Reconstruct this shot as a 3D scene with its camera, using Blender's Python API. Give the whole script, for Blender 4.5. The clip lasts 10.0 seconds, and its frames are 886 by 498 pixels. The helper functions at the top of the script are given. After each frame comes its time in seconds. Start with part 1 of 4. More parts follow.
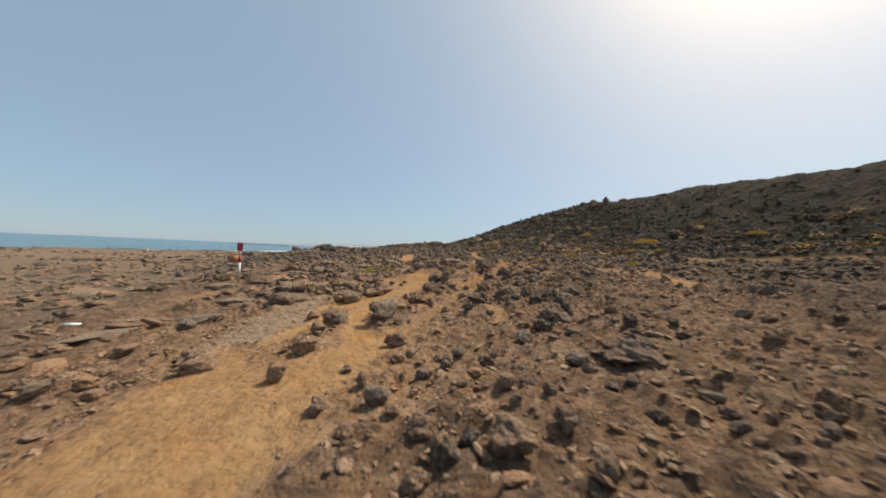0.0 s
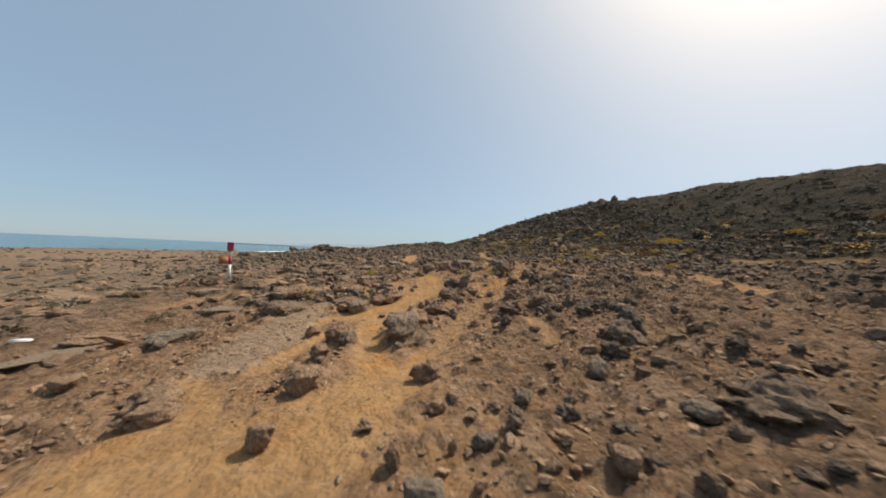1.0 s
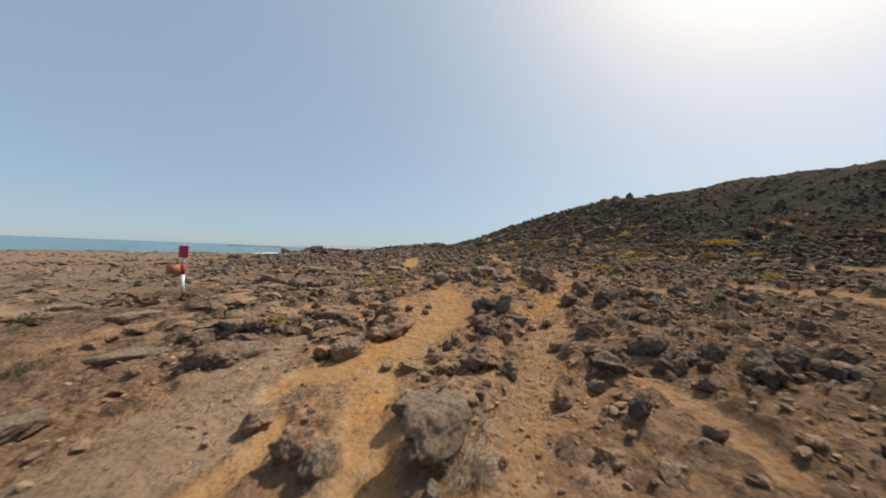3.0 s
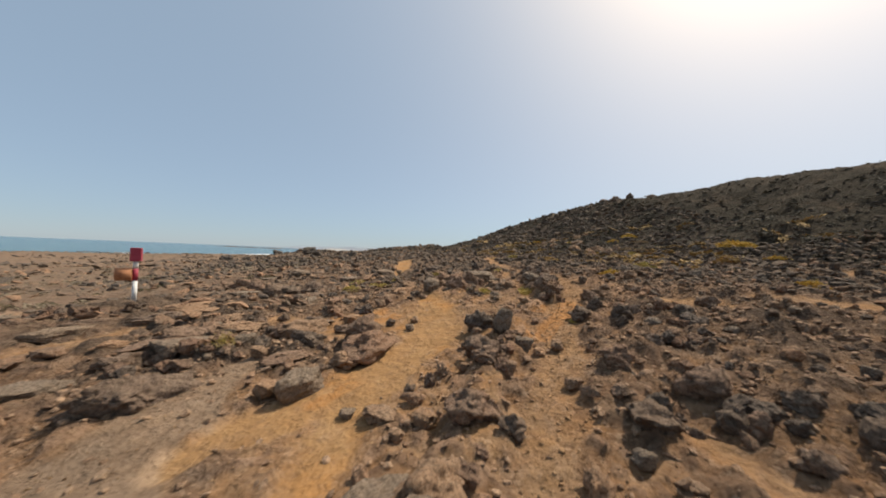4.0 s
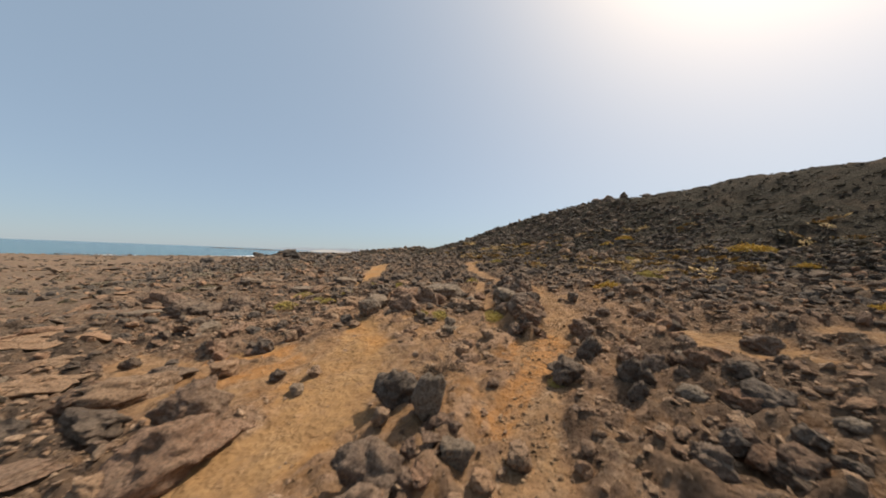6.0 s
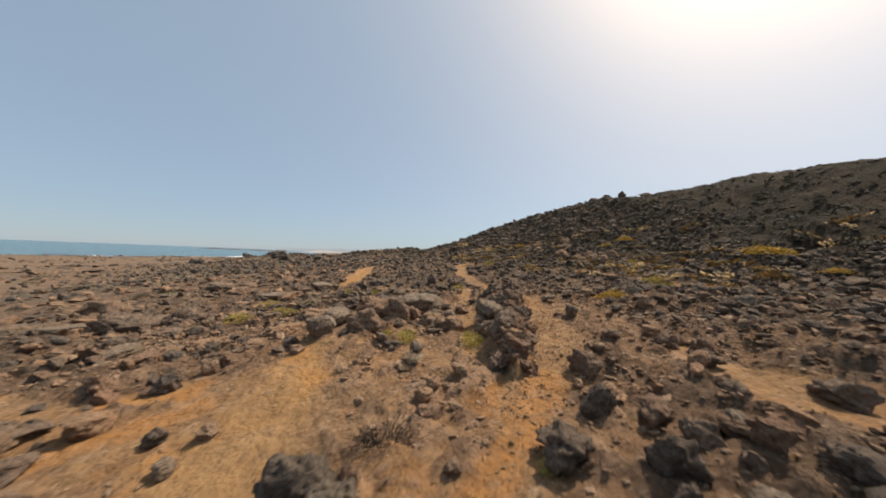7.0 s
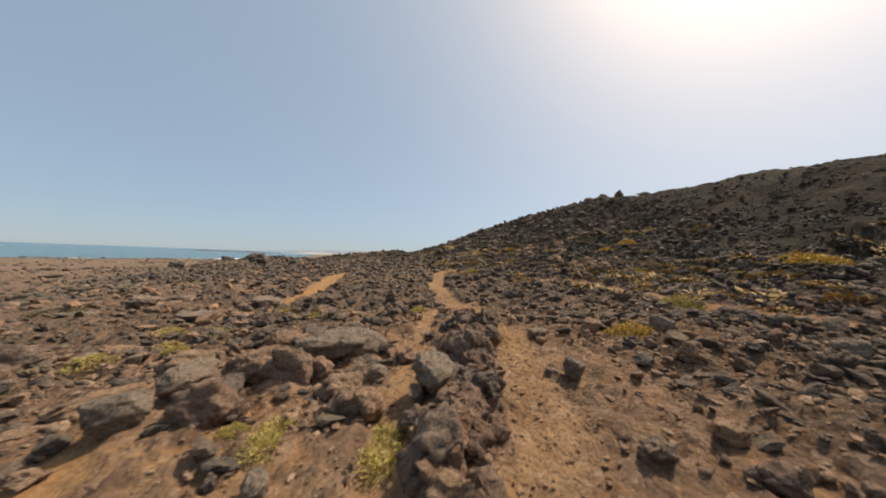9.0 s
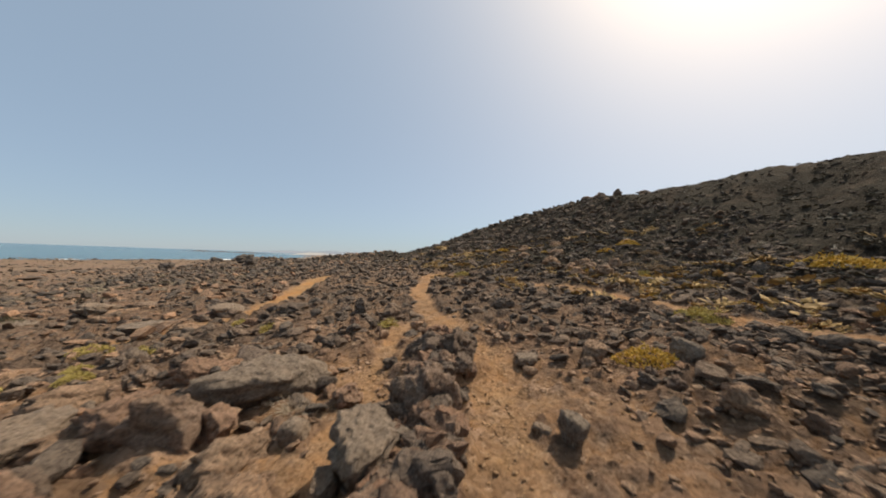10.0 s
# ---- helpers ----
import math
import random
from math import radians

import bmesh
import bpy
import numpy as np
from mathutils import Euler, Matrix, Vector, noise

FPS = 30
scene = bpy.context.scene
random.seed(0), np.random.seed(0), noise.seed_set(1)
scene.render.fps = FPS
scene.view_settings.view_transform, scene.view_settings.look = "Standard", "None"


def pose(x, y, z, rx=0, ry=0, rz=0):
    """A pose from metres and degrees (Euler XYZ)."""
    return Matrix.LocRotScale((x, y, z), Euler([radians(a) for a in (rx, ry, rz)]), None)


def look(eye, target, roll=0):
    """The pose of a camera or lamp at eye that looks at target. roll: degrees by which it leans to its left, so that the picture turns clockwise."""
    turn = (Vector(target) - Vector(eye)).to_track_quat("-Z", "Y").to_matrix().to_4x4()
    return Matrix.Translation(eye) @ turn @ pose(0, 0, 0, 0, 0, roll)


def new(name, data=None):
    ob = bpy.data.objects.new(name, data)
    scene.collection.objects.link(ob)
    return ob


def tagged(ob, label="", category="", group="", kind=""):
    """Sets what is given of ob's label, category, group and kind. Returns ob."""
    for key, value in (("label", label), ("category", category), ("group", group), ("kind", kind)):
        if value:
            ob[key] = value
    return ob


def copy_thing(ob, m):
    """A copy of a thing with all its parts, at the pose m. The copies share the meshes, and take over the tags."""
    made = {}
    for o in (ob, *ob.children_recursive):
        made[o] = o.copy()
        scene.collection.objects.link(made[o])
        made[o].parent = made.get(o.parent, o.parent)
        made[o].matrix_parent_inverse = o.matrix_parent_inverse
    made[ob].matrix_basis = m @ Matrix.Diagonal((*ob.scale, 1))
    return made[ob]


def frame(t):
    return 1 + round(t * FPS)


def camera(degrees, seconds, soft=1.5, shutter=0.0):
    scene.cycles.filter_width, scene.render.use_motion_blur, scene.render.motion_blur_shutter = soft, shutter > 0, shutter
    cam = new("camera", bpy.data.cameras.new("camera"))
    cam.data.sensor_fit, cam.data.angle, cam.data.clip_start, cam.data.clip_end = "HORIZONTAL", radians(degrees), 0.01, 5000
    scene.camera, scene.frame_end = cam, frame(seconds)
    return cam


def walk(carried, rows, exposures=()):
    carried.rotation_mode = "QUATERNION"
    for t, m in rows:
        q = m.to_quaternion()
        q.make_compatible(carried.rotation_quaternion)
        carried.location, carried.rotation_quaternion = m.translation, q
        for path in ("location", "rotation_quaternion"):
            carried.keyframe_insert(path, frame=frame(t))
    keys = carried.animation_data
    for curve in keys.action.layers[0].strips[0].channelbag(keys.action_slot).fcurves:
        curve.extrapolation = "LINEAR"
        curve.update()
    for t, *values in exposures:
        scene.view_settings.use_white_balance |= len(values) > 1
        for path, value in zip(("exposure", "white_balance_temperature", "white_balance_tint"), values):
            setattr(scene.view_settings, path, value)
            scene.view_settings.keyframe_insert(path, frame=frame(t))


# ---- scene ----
cam = camera(109.5, 10.0, soft=1.85, shutter=0.42)
PATH = [
    (0, (0.831, -1.113, 1.023), (0.674, 0.881, 1.035), 2.5),
    (0.5, (0.488, -0.494, 1.036), (0.341, 1.5, 1.047), 2.6),
    (1, (0.196, 0.054, 1.016), (0.052, 2.049, 1.03), 2.5),
    (1.5, (-0.129, 0.645, 1.028), (-0.272, 2.64, 1.042), 2.5),
    (2, (-0.394, 1.318, 1.047), (-0.526, 3.314, 1.063), 2.4),
    (2.5, (-0.492, 1.953, 1.08), (-0.622, 3.949, 1.1), 2.3),
    (3, (-0.602, 2.598, 1.114), (-0.721, 4.594, 1.134), 2.3),
    (4.5, (-0.338, 4.146, 1.223), (-0.427, 6.143, 1.256), 2.3),
    (5, (-0.084, 4.687, 1.296), (-0.163, 6.685, 1.329), 2.2),
    (5.5, (0.133, 5.216, 1.333), (0.066, 7.214, 1.369), 2.2),
    (7, (0.713, 6.822, 1.48), (0.677, 8.822, 1.522), 2.2),
    (7.5, (0.902, 7.496, 1.521), (0.878, 9.495, 1.566), 2.1),
    (8, (1.106, 7.998, 1.604), (1.092, 9.998, 1.649), 2.2),
    (8.5, (1.282, 8.488, 1.678), (1.277, 10.488, 1.725), 2.1),
    (9, (1.434, 8.914, 1.72), (1.436, 10.914, 1.772), 2.1),
    (9.5, (1.655, 9.372, 1.74), (1.668, 11.371, 1.795), 2.1),
    (10, (1.844, 9.926, 1.795), (1.862, 11.926, 1.85), 2.0),
]
# the white balance drifts a little warmer on the way
walk(cam, [(t, look(eye, target, roll)) for t, eye, target, roll in PATH], [(0, 0, 6340, 8), (3.0, 0, 6360, 8.5), (4.5, 0, 6560, 11), (10, 0, 6560, 11)])

# ---- light ----
SUN_TURN, SUN_HEIGHT = 51.0, 54.0  # degrees to the right of the way ahead, and above the horizon
world = bpy.data.worlds.new("sky")
scene.world = world
world.use_nodes = True
wn, wl = world.node_tree.nodes, world.node_tree.links
def clear_sky(air, dust, ozone):
    node = wn.new("ShaderNodeTexSky")
    node.sky_type = "NISHITA"
    node.sun_disc = False
    node.sun_elevation, node.sun_rotation = radians(SUN_HEIGHT), radians(SUN_TURN)
    node.altitude, node.air_density, node.dust_density, node.ozone_density = 0, air, dust, ozone
    return node.outputs[0]


haze = wn.new("ShaderNodeMixRGB")  # thin sea haze that evens out the sky
haze.inputs[0].default_value, haze.inputs[2].default_value = 0.65, (3.25, 4.46, 5.66, 1)
wl.new(clear_sky(0.9, 0.2, 1.8), haze.inputs[1])
glow = wn.new("ShaderNodeMixRGB")  # bright dusty air round the sun
glow.blend_type = "ADD"
glow.inputs[0].default_value = 0.385
wl.new(haze.outputs[0], glow.inputs[1])
warm = wn.new("ShaderNodeMixRGB")
warm.blend_type = "MULTIPLY"
warm.inputs[0].default_value, warm.inputs[2].default_value = 1.0, (1.22, 1.0, 0.63, 1)
wl.new(clear_sky(0.25, 7.5, 1.5), warm.inputs[1])
wl.new(warm.outputs[0], glow.inputs[2])
wl.new(glow.outputs[0], wn["Background"].inputs[0])
wn["Background"].inputs[1].default_value = 0.102
sun_data = bpy.data.lights.new("sun", "SUN")
sun_data.energy, sun_data.angle, sun_data.color = 4.65, radians(0.6), (1.0, 0.915, 0.77)
sun = new("sun", sun_data)
s_a, s_h = radians(SUN_TURN), radians(SUN_HEIGHT)
TO_SUN = Vector((math.sin(s_a) * math.cos(s_h), math.cos(s_a) * math.cos(s_h), math.sin(s_h)))
sun.matrix_world = look(TO_SUN * 60, (0, 0, 0))
scene.view_settings.exposure = 0.0


# ---- materials ----
class Mat:
    """A node material with a Principled shader and short ways to add nodes."""

    def __init__(self, name, rough=0.9, spec=0.3):
        self.m = bpy.data.materials.new(name)
        self.m.use_nodes = True
        self.n, self.l = self.m.node_tree.nodes, self.m.node_tree.links
        self.p = self.n["Principled BSDF"]
        self.p.inputs["Roughness"].default_value = rough
        self.p.inputs["Specular IOR Level"].default_value = spec
        self.place = self.n.new("ShaderNodeNewGeometry").outputs["Position"]

    def local(self):
        self.place = self.n.new("ShaderNodeTexCoord").outputs["Object"]
        return self

    def put(self, value, socket):
        if isinstance(value, (int, float)):
            socket.default_value = value
        elif isinstance(value, tuple):
            socket.default_value = (*value, 1.0)[:4]
        else:
            self.l.new(value, socket)

    def noise(self, scale, detail=5.0, rough=0.6, stretch=None):
        node = self.n.new("ShaderNodeTexNoise")
        node.inputs["Scale"].default_value, node.inputs["Detail"].default_value = scale, detail
        node.inputs["Roughness"].default_value = rough
        if stretch:
            m = self.n.new("ShaderNodeMapping")
            m.inputs["Scale"].default_value = stretch
            self.l.new(self.place, m.inputs[0])
            self.l.new(m.outputs[0], node.inputs["Vector"])
        else:
            self.l.new(self.place, node.inputs["Vector"])
        return node.outputs["Fac"]

    def cells(self, scale, feature="F1", out="Distance"):
        node = self.n.new("ShaderNodeTexVoronoi")
        node.feature = feature
        node.inputs["Scale"].default_value = scale
        self.l.new(self.place, node.inputs["Vector"])
        return node.outputs[out]

    def ramp(self, fac, *stops):
        node = self.n.new("ShaderNodeValToRGB")
        e = node.color_ramp.elements
        while len(e) < len(stops):
            e.new(0.5)
        for el, (at, c) in zip(e, stops):
            el.position = at
            el.color = (*c, 1) if isinstance(c, tuple) else (c, c, c, 1)
        self.l.new(fac, node.inputs[0])
        return node.outputs[0]

    def mix(self, fac, a, b, how="MIX"):
        node = self.n.new("ShaderNodeMixRGB")
        node.blend_type = how
        for v, s in zip((fac, a, b), node.inputs):
            self.put(v, s)
        return node.outputs[0]

    def sum(self, a, b, how="ADD"):
        node = self.n.new("ShaderNodeMath")
        node.operation = how
        node.use_clamp = False
        self.put(a, node.inputs[0]), self.put(b, node.inputs[1])
        return node.outputs[0]

    def attribute(self, name):
        node = self.n.new("ShaderNodeAttribute")
        node.attribute_name = name
        return node.outputs["Fac"]

    def island(self):
        return self.n.new("ShaderNodeNewGeometry").outputs["Random Per Island"]

    def chance(self):
        return self.n.new("ShaderNodeObjectInfo").outputs["Random"]

    def bump(self, height, strength, distance, under=None):
        node = self.n.new("ShaderNodeBump")
        self.put(strength, node.inputs["Strength"])
        node.inputs["Distance"].default_value = distance
        self.l.new(height, node.inputs["Height"])
        if under is not None:
            self.l.new(under, node.inputs["Normal"])
        return node.outputs[0]

    def end(self, color, normal=None, rough=None):
        self.put(color, self.p.inputs["Base Color"])
        if normal is not None:
            self.l.new(normal, self.p.inputs["Normal"])
        if rough is not None:
            self.put(rough, self.p.inputs["Roughness"])
        return self.m


def ground_material():
    g = Mat("dry_volcanic_soil", 1.0, 0.04)
    broad, mid, fine = g.noise(0.55, 5, 0.6), g.noise(4.0, 8, 0.72), g.noise(34, 6, 0.75)
    soil = g.ramp(mid, (0.30, (0.128, 0.070, 0.042)), (0.5, (0.272, 0.158, 0.090)), (0.70, (0.425, 0.262, 0.155)))
    soil = g.mix(g.ramp(broad, (0.42, 0.0), (0.64, 0.75)), soil, (0.372, 0.206, 0.098), "MIX")
    # stones set in the soil, each with its own tone
    stone = g.ramp(g.cells(8.5, "F1", "Color"), (0.15, (0.095, 0.062, 0.043)), (0.5, (0.212, 0.138, 0.090)), (0.85, (0.375, 0.262, 0.180)))
    small = g.ramp(g.cells(24, "F1", "Color"), (0.15, (0.090, 0.056, 0.039)), (0.5, (0.232, 0.147, 0.093)), (0.85, (0.440, 0.312, 0.212)))
    soil = g.mix(g.ramp(g.noise(2.3, 6, 0.75), (0.44, 0.0), (0.60, 0.75)), soil, stone)
    soil = g.mix(g.ramp(g.noise(3.7, 6, 0.75), (0.46, 0.0), (0.62, 0.7)), soil, small)
    soil = g.mix(g.ramp(fine, (0.33, 0.45), (0.55, 0.0)), soil, (0.090, 0.060, 0.042))
    dark = g.mix(0.38, g.ramp(mid, (0.3, (0.052, 0.039, 0.032)), (0.7, (0.160, 0.115, 0.082))), small)
    soil = g.mix(g.ramp(g.sum(g.attribute("rubble"), g.sum(g.sum(mid, -0.5), 1.2, "MULTIPLY")), (0.3, 0.0), (0.75, 0.8)), soil, dark)
    black = g.mix(0.16, g.ramp(mid, (0.3, (0.027, 0.026, 0.021)), (0.7, (0.070, 0.064, 0.053))), small)
    patchy = g.ramp(g.noise(1.1, 9, 0.82), (0.36, (0.014, 0.015, 0.012)), (0.5, (0.040, 0.039, 0.033)), (0.64, (0.072, 0.070, 0.060)))
    black = g.mix(1.0, g.mix(0.7, black, patchy), (0.86, 0.82, 0.75), "MULTIPLY")
    black = g.mix(g.ramp(g.noise(0.45, 7, 0.72), (0.52, 0.0), (0.66, 0.7)), black, g.ramp(g.noise(5, 6, 0.7), (0.35, (0.060, 0.042, 0.029)), (0.65, (0.150, 0.104, 0.070))))
    black = g.mix(g.ramp(g.noise(0.7, 8, 0.78), (0.36, 0.8), (0.5, 0.0)), black, (0.016, 0.017, 0.013))
    soil = g.mix(g.ramp(g.sum(g.attribute("hill"), g.sum(g.sum(broad, -0.5), 1.3, "MULTIPLY")), (0.12, 0.0), (0.5, 0.95)), soil, black)
    clay = g.ramp(g.noise(2.6, 7, 0.7), (0.3, (0.250, 0.138, 0.061)), (0.52, (0.365, 0.210, 0.092)), (0.72, (0.455, 0.280, 0.134)))
    clay = g.mix(g.ramp(g.noise(0.9, 4, 0.6), (0.50, 0.0), (0.66, 0.7)), clay, (0.456, 0.210, 0.060))
    clay = g.mix(g.ramp(g.noise(12, 5, 0.7), (0.34, 0.28), (0.55, 0.0)), clay, (0.225, 0.135, 0.072))
    edge = g.sum(g.attribute("clay"), g.sum(g.sum(g.noise(5, 8, 0.75), 2.4, "MULTIPLY"), -0.3), "MULTIPLY")
    soil = g.mix(g.ramp(edge, (0.15, 0.0), (0.95, 0.86)), soil, clay)
    soil = g.mix(g.sum(g.attribute("rust"), g.ramp(g.noise(6, 6, 0.7), (0.35, 0.1), (0.6, 0.65)), "MULTIPLY"), soil, (0.433, 0.190, 0.056))
    slab = g.ramp(g.noise(5, 7, 0.7), (0.3, (0.225, 0.155, 0.104)), (0.7, (0.385, 0.278, 0.190)))
    edge = g.sum(g.attribute("slab"), g.sum(g.sum(g.noise(4, 7, 0.7), 2.0, "MULTIPLY"), -0.1), "MULTIPLY")
    soil = g.mix(g.ramp(edge, (0.2, 0.0), (0.65, 0.75)), soil, slab)
    field = g.mix(0.35, g.ramp(g.noise(0.9, 8, 0.75), (0.34, (0.055, 0.047, 0.038)), (0.5, (0.132, 0.109, 0.084)), (0.66, (0.238, 0.192, 0.144))), small)
    field = g.mix(g.ramp(g.noise(0.13, 6, 0.7), (0.42, 0.0), (0.62, 0.6)), field, (0.225, 0.140, 0.096))
    soil = g.mix(g.sum(g.attribute("field"), 0.85, "MULTIPLY"), soil, field)
    scrub = g.ramp(g.noise(9, 5, 0.7), (0.3, (0.224, 0.132, 0.040)), (0.7, (0.528, 0.330, 0.079)))
    edge = g.sum(g.attribute("scrub"), g.sum(g.sum(g.noise(1.1, 7, 0.75), -0.5), 1.6, "MULTIPLY"))
    soil = g.mix(g.ramp(edge, (0.5, 0.0), (0.7, 0.8)), soil, scrub)
    grain = g.noise(7, 8, 0.75)
    rock = g.ramp(g.attribute("tone"), (0.0, (0.118, 0.074, 0.052)), (0.35, (0.208, 0.130, 0.085)), (0.7, (0.305, 0.188, 0.120)), (1.0, (0.400, 0.262, 0.174)))
    rock = g.mix(g.ramp(grain, (0.32, 0.6), (0.54, 0.0)), rock, (0.070, 0.048, 0.035))
    rock = g.mix(g.ramp(g.noise(3.1, 6, 0.7), (0.5, 0.0), (0.68, 0.6)), rock, (0.270, 0.178, 0.108))
    rock = g.mix(g.ramp(g.attribute("rubble"), (0.28, 0.0), (0.68, 0.82)), rock, g.ramp(grain, (0.35, (0.048, 0.038, 0.031)), (0.65, (0.150, 0.117, 0.090))))
    soil = g.mix(g.ramp(g.sum(g.attribute("cover"), g.sum(g.sum(grain, -0.5), 0.9, "MULTIPLY")), (0.25, 0.0), (0.6, 0.72)), soil, rock)
    rough = g.bump(g.noise(9, 9, 0.8), g.ramp(g.attribute("clay"), (0.0, 0.9), (0.6, 0.55)), 0.08)
    stony = g.ramp(g.attribute("clay"), (0.0, 0.75), (0.6, 0.5))
    rough = g.bump(g.ramp(g.cells(8.5), (0.0, 1.0), (0.75, 0.0)), stony, 0.035, rough)
    rough = g.bump(g.ramp(g.cells(24), (0.0, 1.0), (0.75, 0.0)), stony, 0.016, rough)
    rough = g.bump(fine, stony, 0.014, rough)
    return g.end(soil, rough)


def lava_material(name, low, high, tint, loose=False, pores=26.0, dust=0.45):
    """Vesicular lava: two tones, a rusty tint in places, pale dust and specks, a crust of small knobs and pores as relief."""
    g = Mat(name, 0.95, 0.10)
    by = g.island() if loose else g.chance()
    c = g.ramp(g.noise(6.5, 8, 0.75), (0.32, low), (0.68, high))
    c = g.mix(g.ramp(by, (0.1, 0.0), (0.5, 0.15), (0.95, 0.65)), c, tint)
    c = g.mix(g.ramp(g.noise(4.2, 5, 0.65), (0.48, 0.0), (0.70, dust)), c, (0.330, 0.238, 0.160))
    c = g.mix(g.ramp(g.noise(42, 4, 0.65), (0.36, 0.55), (0.54, 0.0)), c, (0.044, 0.034, 0.028))
    c = g.mix(g.ramp(g.noise(64, 3, 0.6), (0.58, 0.0), (0.70, 0.45)), c, (0.430, 0.330, 0.240))
    n = g.bump(g.noise(9, 9, 0.78), 0.8, 0.07)
    n = g.bump(g.ramp(g.cells(15), (0.0, 1.0), (0.7, 0.0)), 0.6, 0.03, n)
    n = g.bump(g.ramp(g.cells(pores * 1.6), (0.0, 0.0), (0.4, 1.0)), 0.5, 0.014, n)
    n = g.bump(g.noise(70, 5, 0.7), 0.6, 0.012, n)
    return g.end(c, n)


GROUND = ground_material()
LAVA = lava_material("dark_lava", (0.120, 0.084, 0.062), (0.320, 0.226, 0.163), (0.370, 0.212, 0.130))
BROWN_LAVA = lava_material("brown_lava", (0.195, 0.125, 0.080), (0.435, 0.283, 0.180), (0.440, 0.258, 0.145))
CLINKER = lava_material("red_brown_clinker", (0.112, 0.070, 0.048), (0.290, 0.186, 0.126), (0.340, 0.185, 0.110), dust=0.3)
GREY_LAVA = lava_material("grey_basalt", (0.145, 0.112, 0.084), (0.315, 0.246, 0.184), (0.330, 0.232, 0.155), pores=40.0, dust=0.45)
LAVA_RUBBLE = lava_material("dark_lava_rubble", (0.122, 0.078, 0.052), (0.345, 0.218, 0.142), (0.500, 0.285, 0.162), True)
HILL_LAVA = lava_material("black_hill_lava", (0.057, 0.049, 0.042), (0.140, 0.118, 0.098), (0.180, 0.130, 0.094), True, dust=0.2)
DARK_RUBBLE = lava_material("black_lava_rubble", (0.058, 0.048, 0.040), (0.172, 0.138, 0.110), (0.250, 0.168, 0.112), True)
BLACK_LAVA = lava_material("black_lava", (0.070, 0.055, 0.045), (0.205, 0.158, 0.123), (0.250, 0.165, 0.110), dust=0.3)
CLAY_PEBBLE = lava_material("ochre_pebbles", (0.235, 0.138, 0.070), (0.450, 0.275, 0.142), (0.580, 0.370, 0.205), True)
PEBBLE = lava_material("pebbles", (0.185, 0.114, 0.071), (0.460, 0.290, 0.181), (0.610, 0.410, 0.262), True)


# ---- the lie of the land ----
def bell(x, y, cx, cy, wx, wy):
    return np.exp(-((x - cx) / wx) ** 2 - ((y - cy) / wy) ** 2)


def soft_step(a, b, v):
    s = np.clip((v - a) / (b - a), 0, 1)
    return s * s * (3 - 2 * s)


# across: the way up the slope, from the sea to the hill; along: the way of the coast
FALL_X, FALL_Y = 0.866, 0.5
ACROSS = (-200, -60, -30, -14, -6, -3, 0, 3, 6, 10, 14, 16, 18, 20, 22.5, 25, 28, 31)
RISE = (-6.6, -4.6, -3.2, -2.3, -1.7, -1.0, -0.48, -0.18, 0.28, 0.72, 1.1, 1.42, 2.05, 2.65, 3.62, 4.9, 6.35, 7.4)
ALONG = (-60, 0, 8, 16, 22, 28, 36, 46, 58, 80, 150, 420)
CREST = (8.0, 8.0, 8.0, 8.0, 7.9, 6.3, 3.7, 1.6, 0.5, 0.1, -1.2, -4.5)


def lay(x, y):
    """The height of the land, without its small relief."""
    x, y = np.asarray(x, float), np.asarray(y, float)
    across, along = x * FALL_X + y * FALL_Y, y * FALL_X - x * FALL_Y
    near = sum(np.interp(across + o, ACROSS, RISE) for o in (-1.2, -0.6, 0, 0.6, 1.2)) / 5
    top = sum(np.interp(along + o, ALONG, CREST) for o in (-6, -3, 0, 3, 6)) / 5
    top = top + 0.010 * np.maximum(across - 31, 0) * soft_step(40, 10, along)
    soft = 0.35
    z = -soft * np.logaddexp(-near / soft, -top / soft)
    z = z - 0.30 * bell(x, y, -4.8, 20, 3.5, 7) + 0.45 * bell(x, y, -10, 9, 4, 4) + 0.45 * bell(x, y, -27, 57, 8, 8)
    z = z - 0.10 * bell(x, y, -2, 6, 3, 3) - 0.17 * bell(x, y, 4, 4, 4, 4) + 0.14 * bell(x, y, -1, 11.3, 1.6, 1.5)
    z = z + 0.07 * bell(x, y, -8.3, 11.6, 3, 2.5) + 0.10 * bell(x, y, -8.46, 11.03, 0.9, 0.9) - 0.25 * bell(x, y, -22, 32, 10, 10)
    z = z + 0.38 * bell(x, y, -10, 47, 3.5, 8) - 0.75 * bell(x, y, 0.5, 43, 4, 8)
    z = z - 2.0 * soft_step(60, 150, along) - 2.6 * soft_step(150, 300, along)
    shore = np.interp(y, (-400, 100, 150, 250, 310, 600, 1500), (-240, -228, -217, -176, -172, -264, -660)) + 8 * np.sin(y * 0.021) + 4 * np.sin(y * 0.067)
    z = np.maximum(z, -6.15)
    return z + (-9.5 - z) * soft_step(8, -30, x - shore)


def lattice(ix, iy, seed):
    v = (ix * 374761393 + iy * 668265263 + seed * 1274126177) & 0x7FFFFFFF
    v = ((v ^ (v >> 13)) * 1103515245 + 12345) & 0x7FFFFFFF
    v = ((v ^ (v >> 16)) * 69069 + 1) & 0x7FFFFFFF
    return (v ^ (v >> 15)) % 65536 / 65535.0


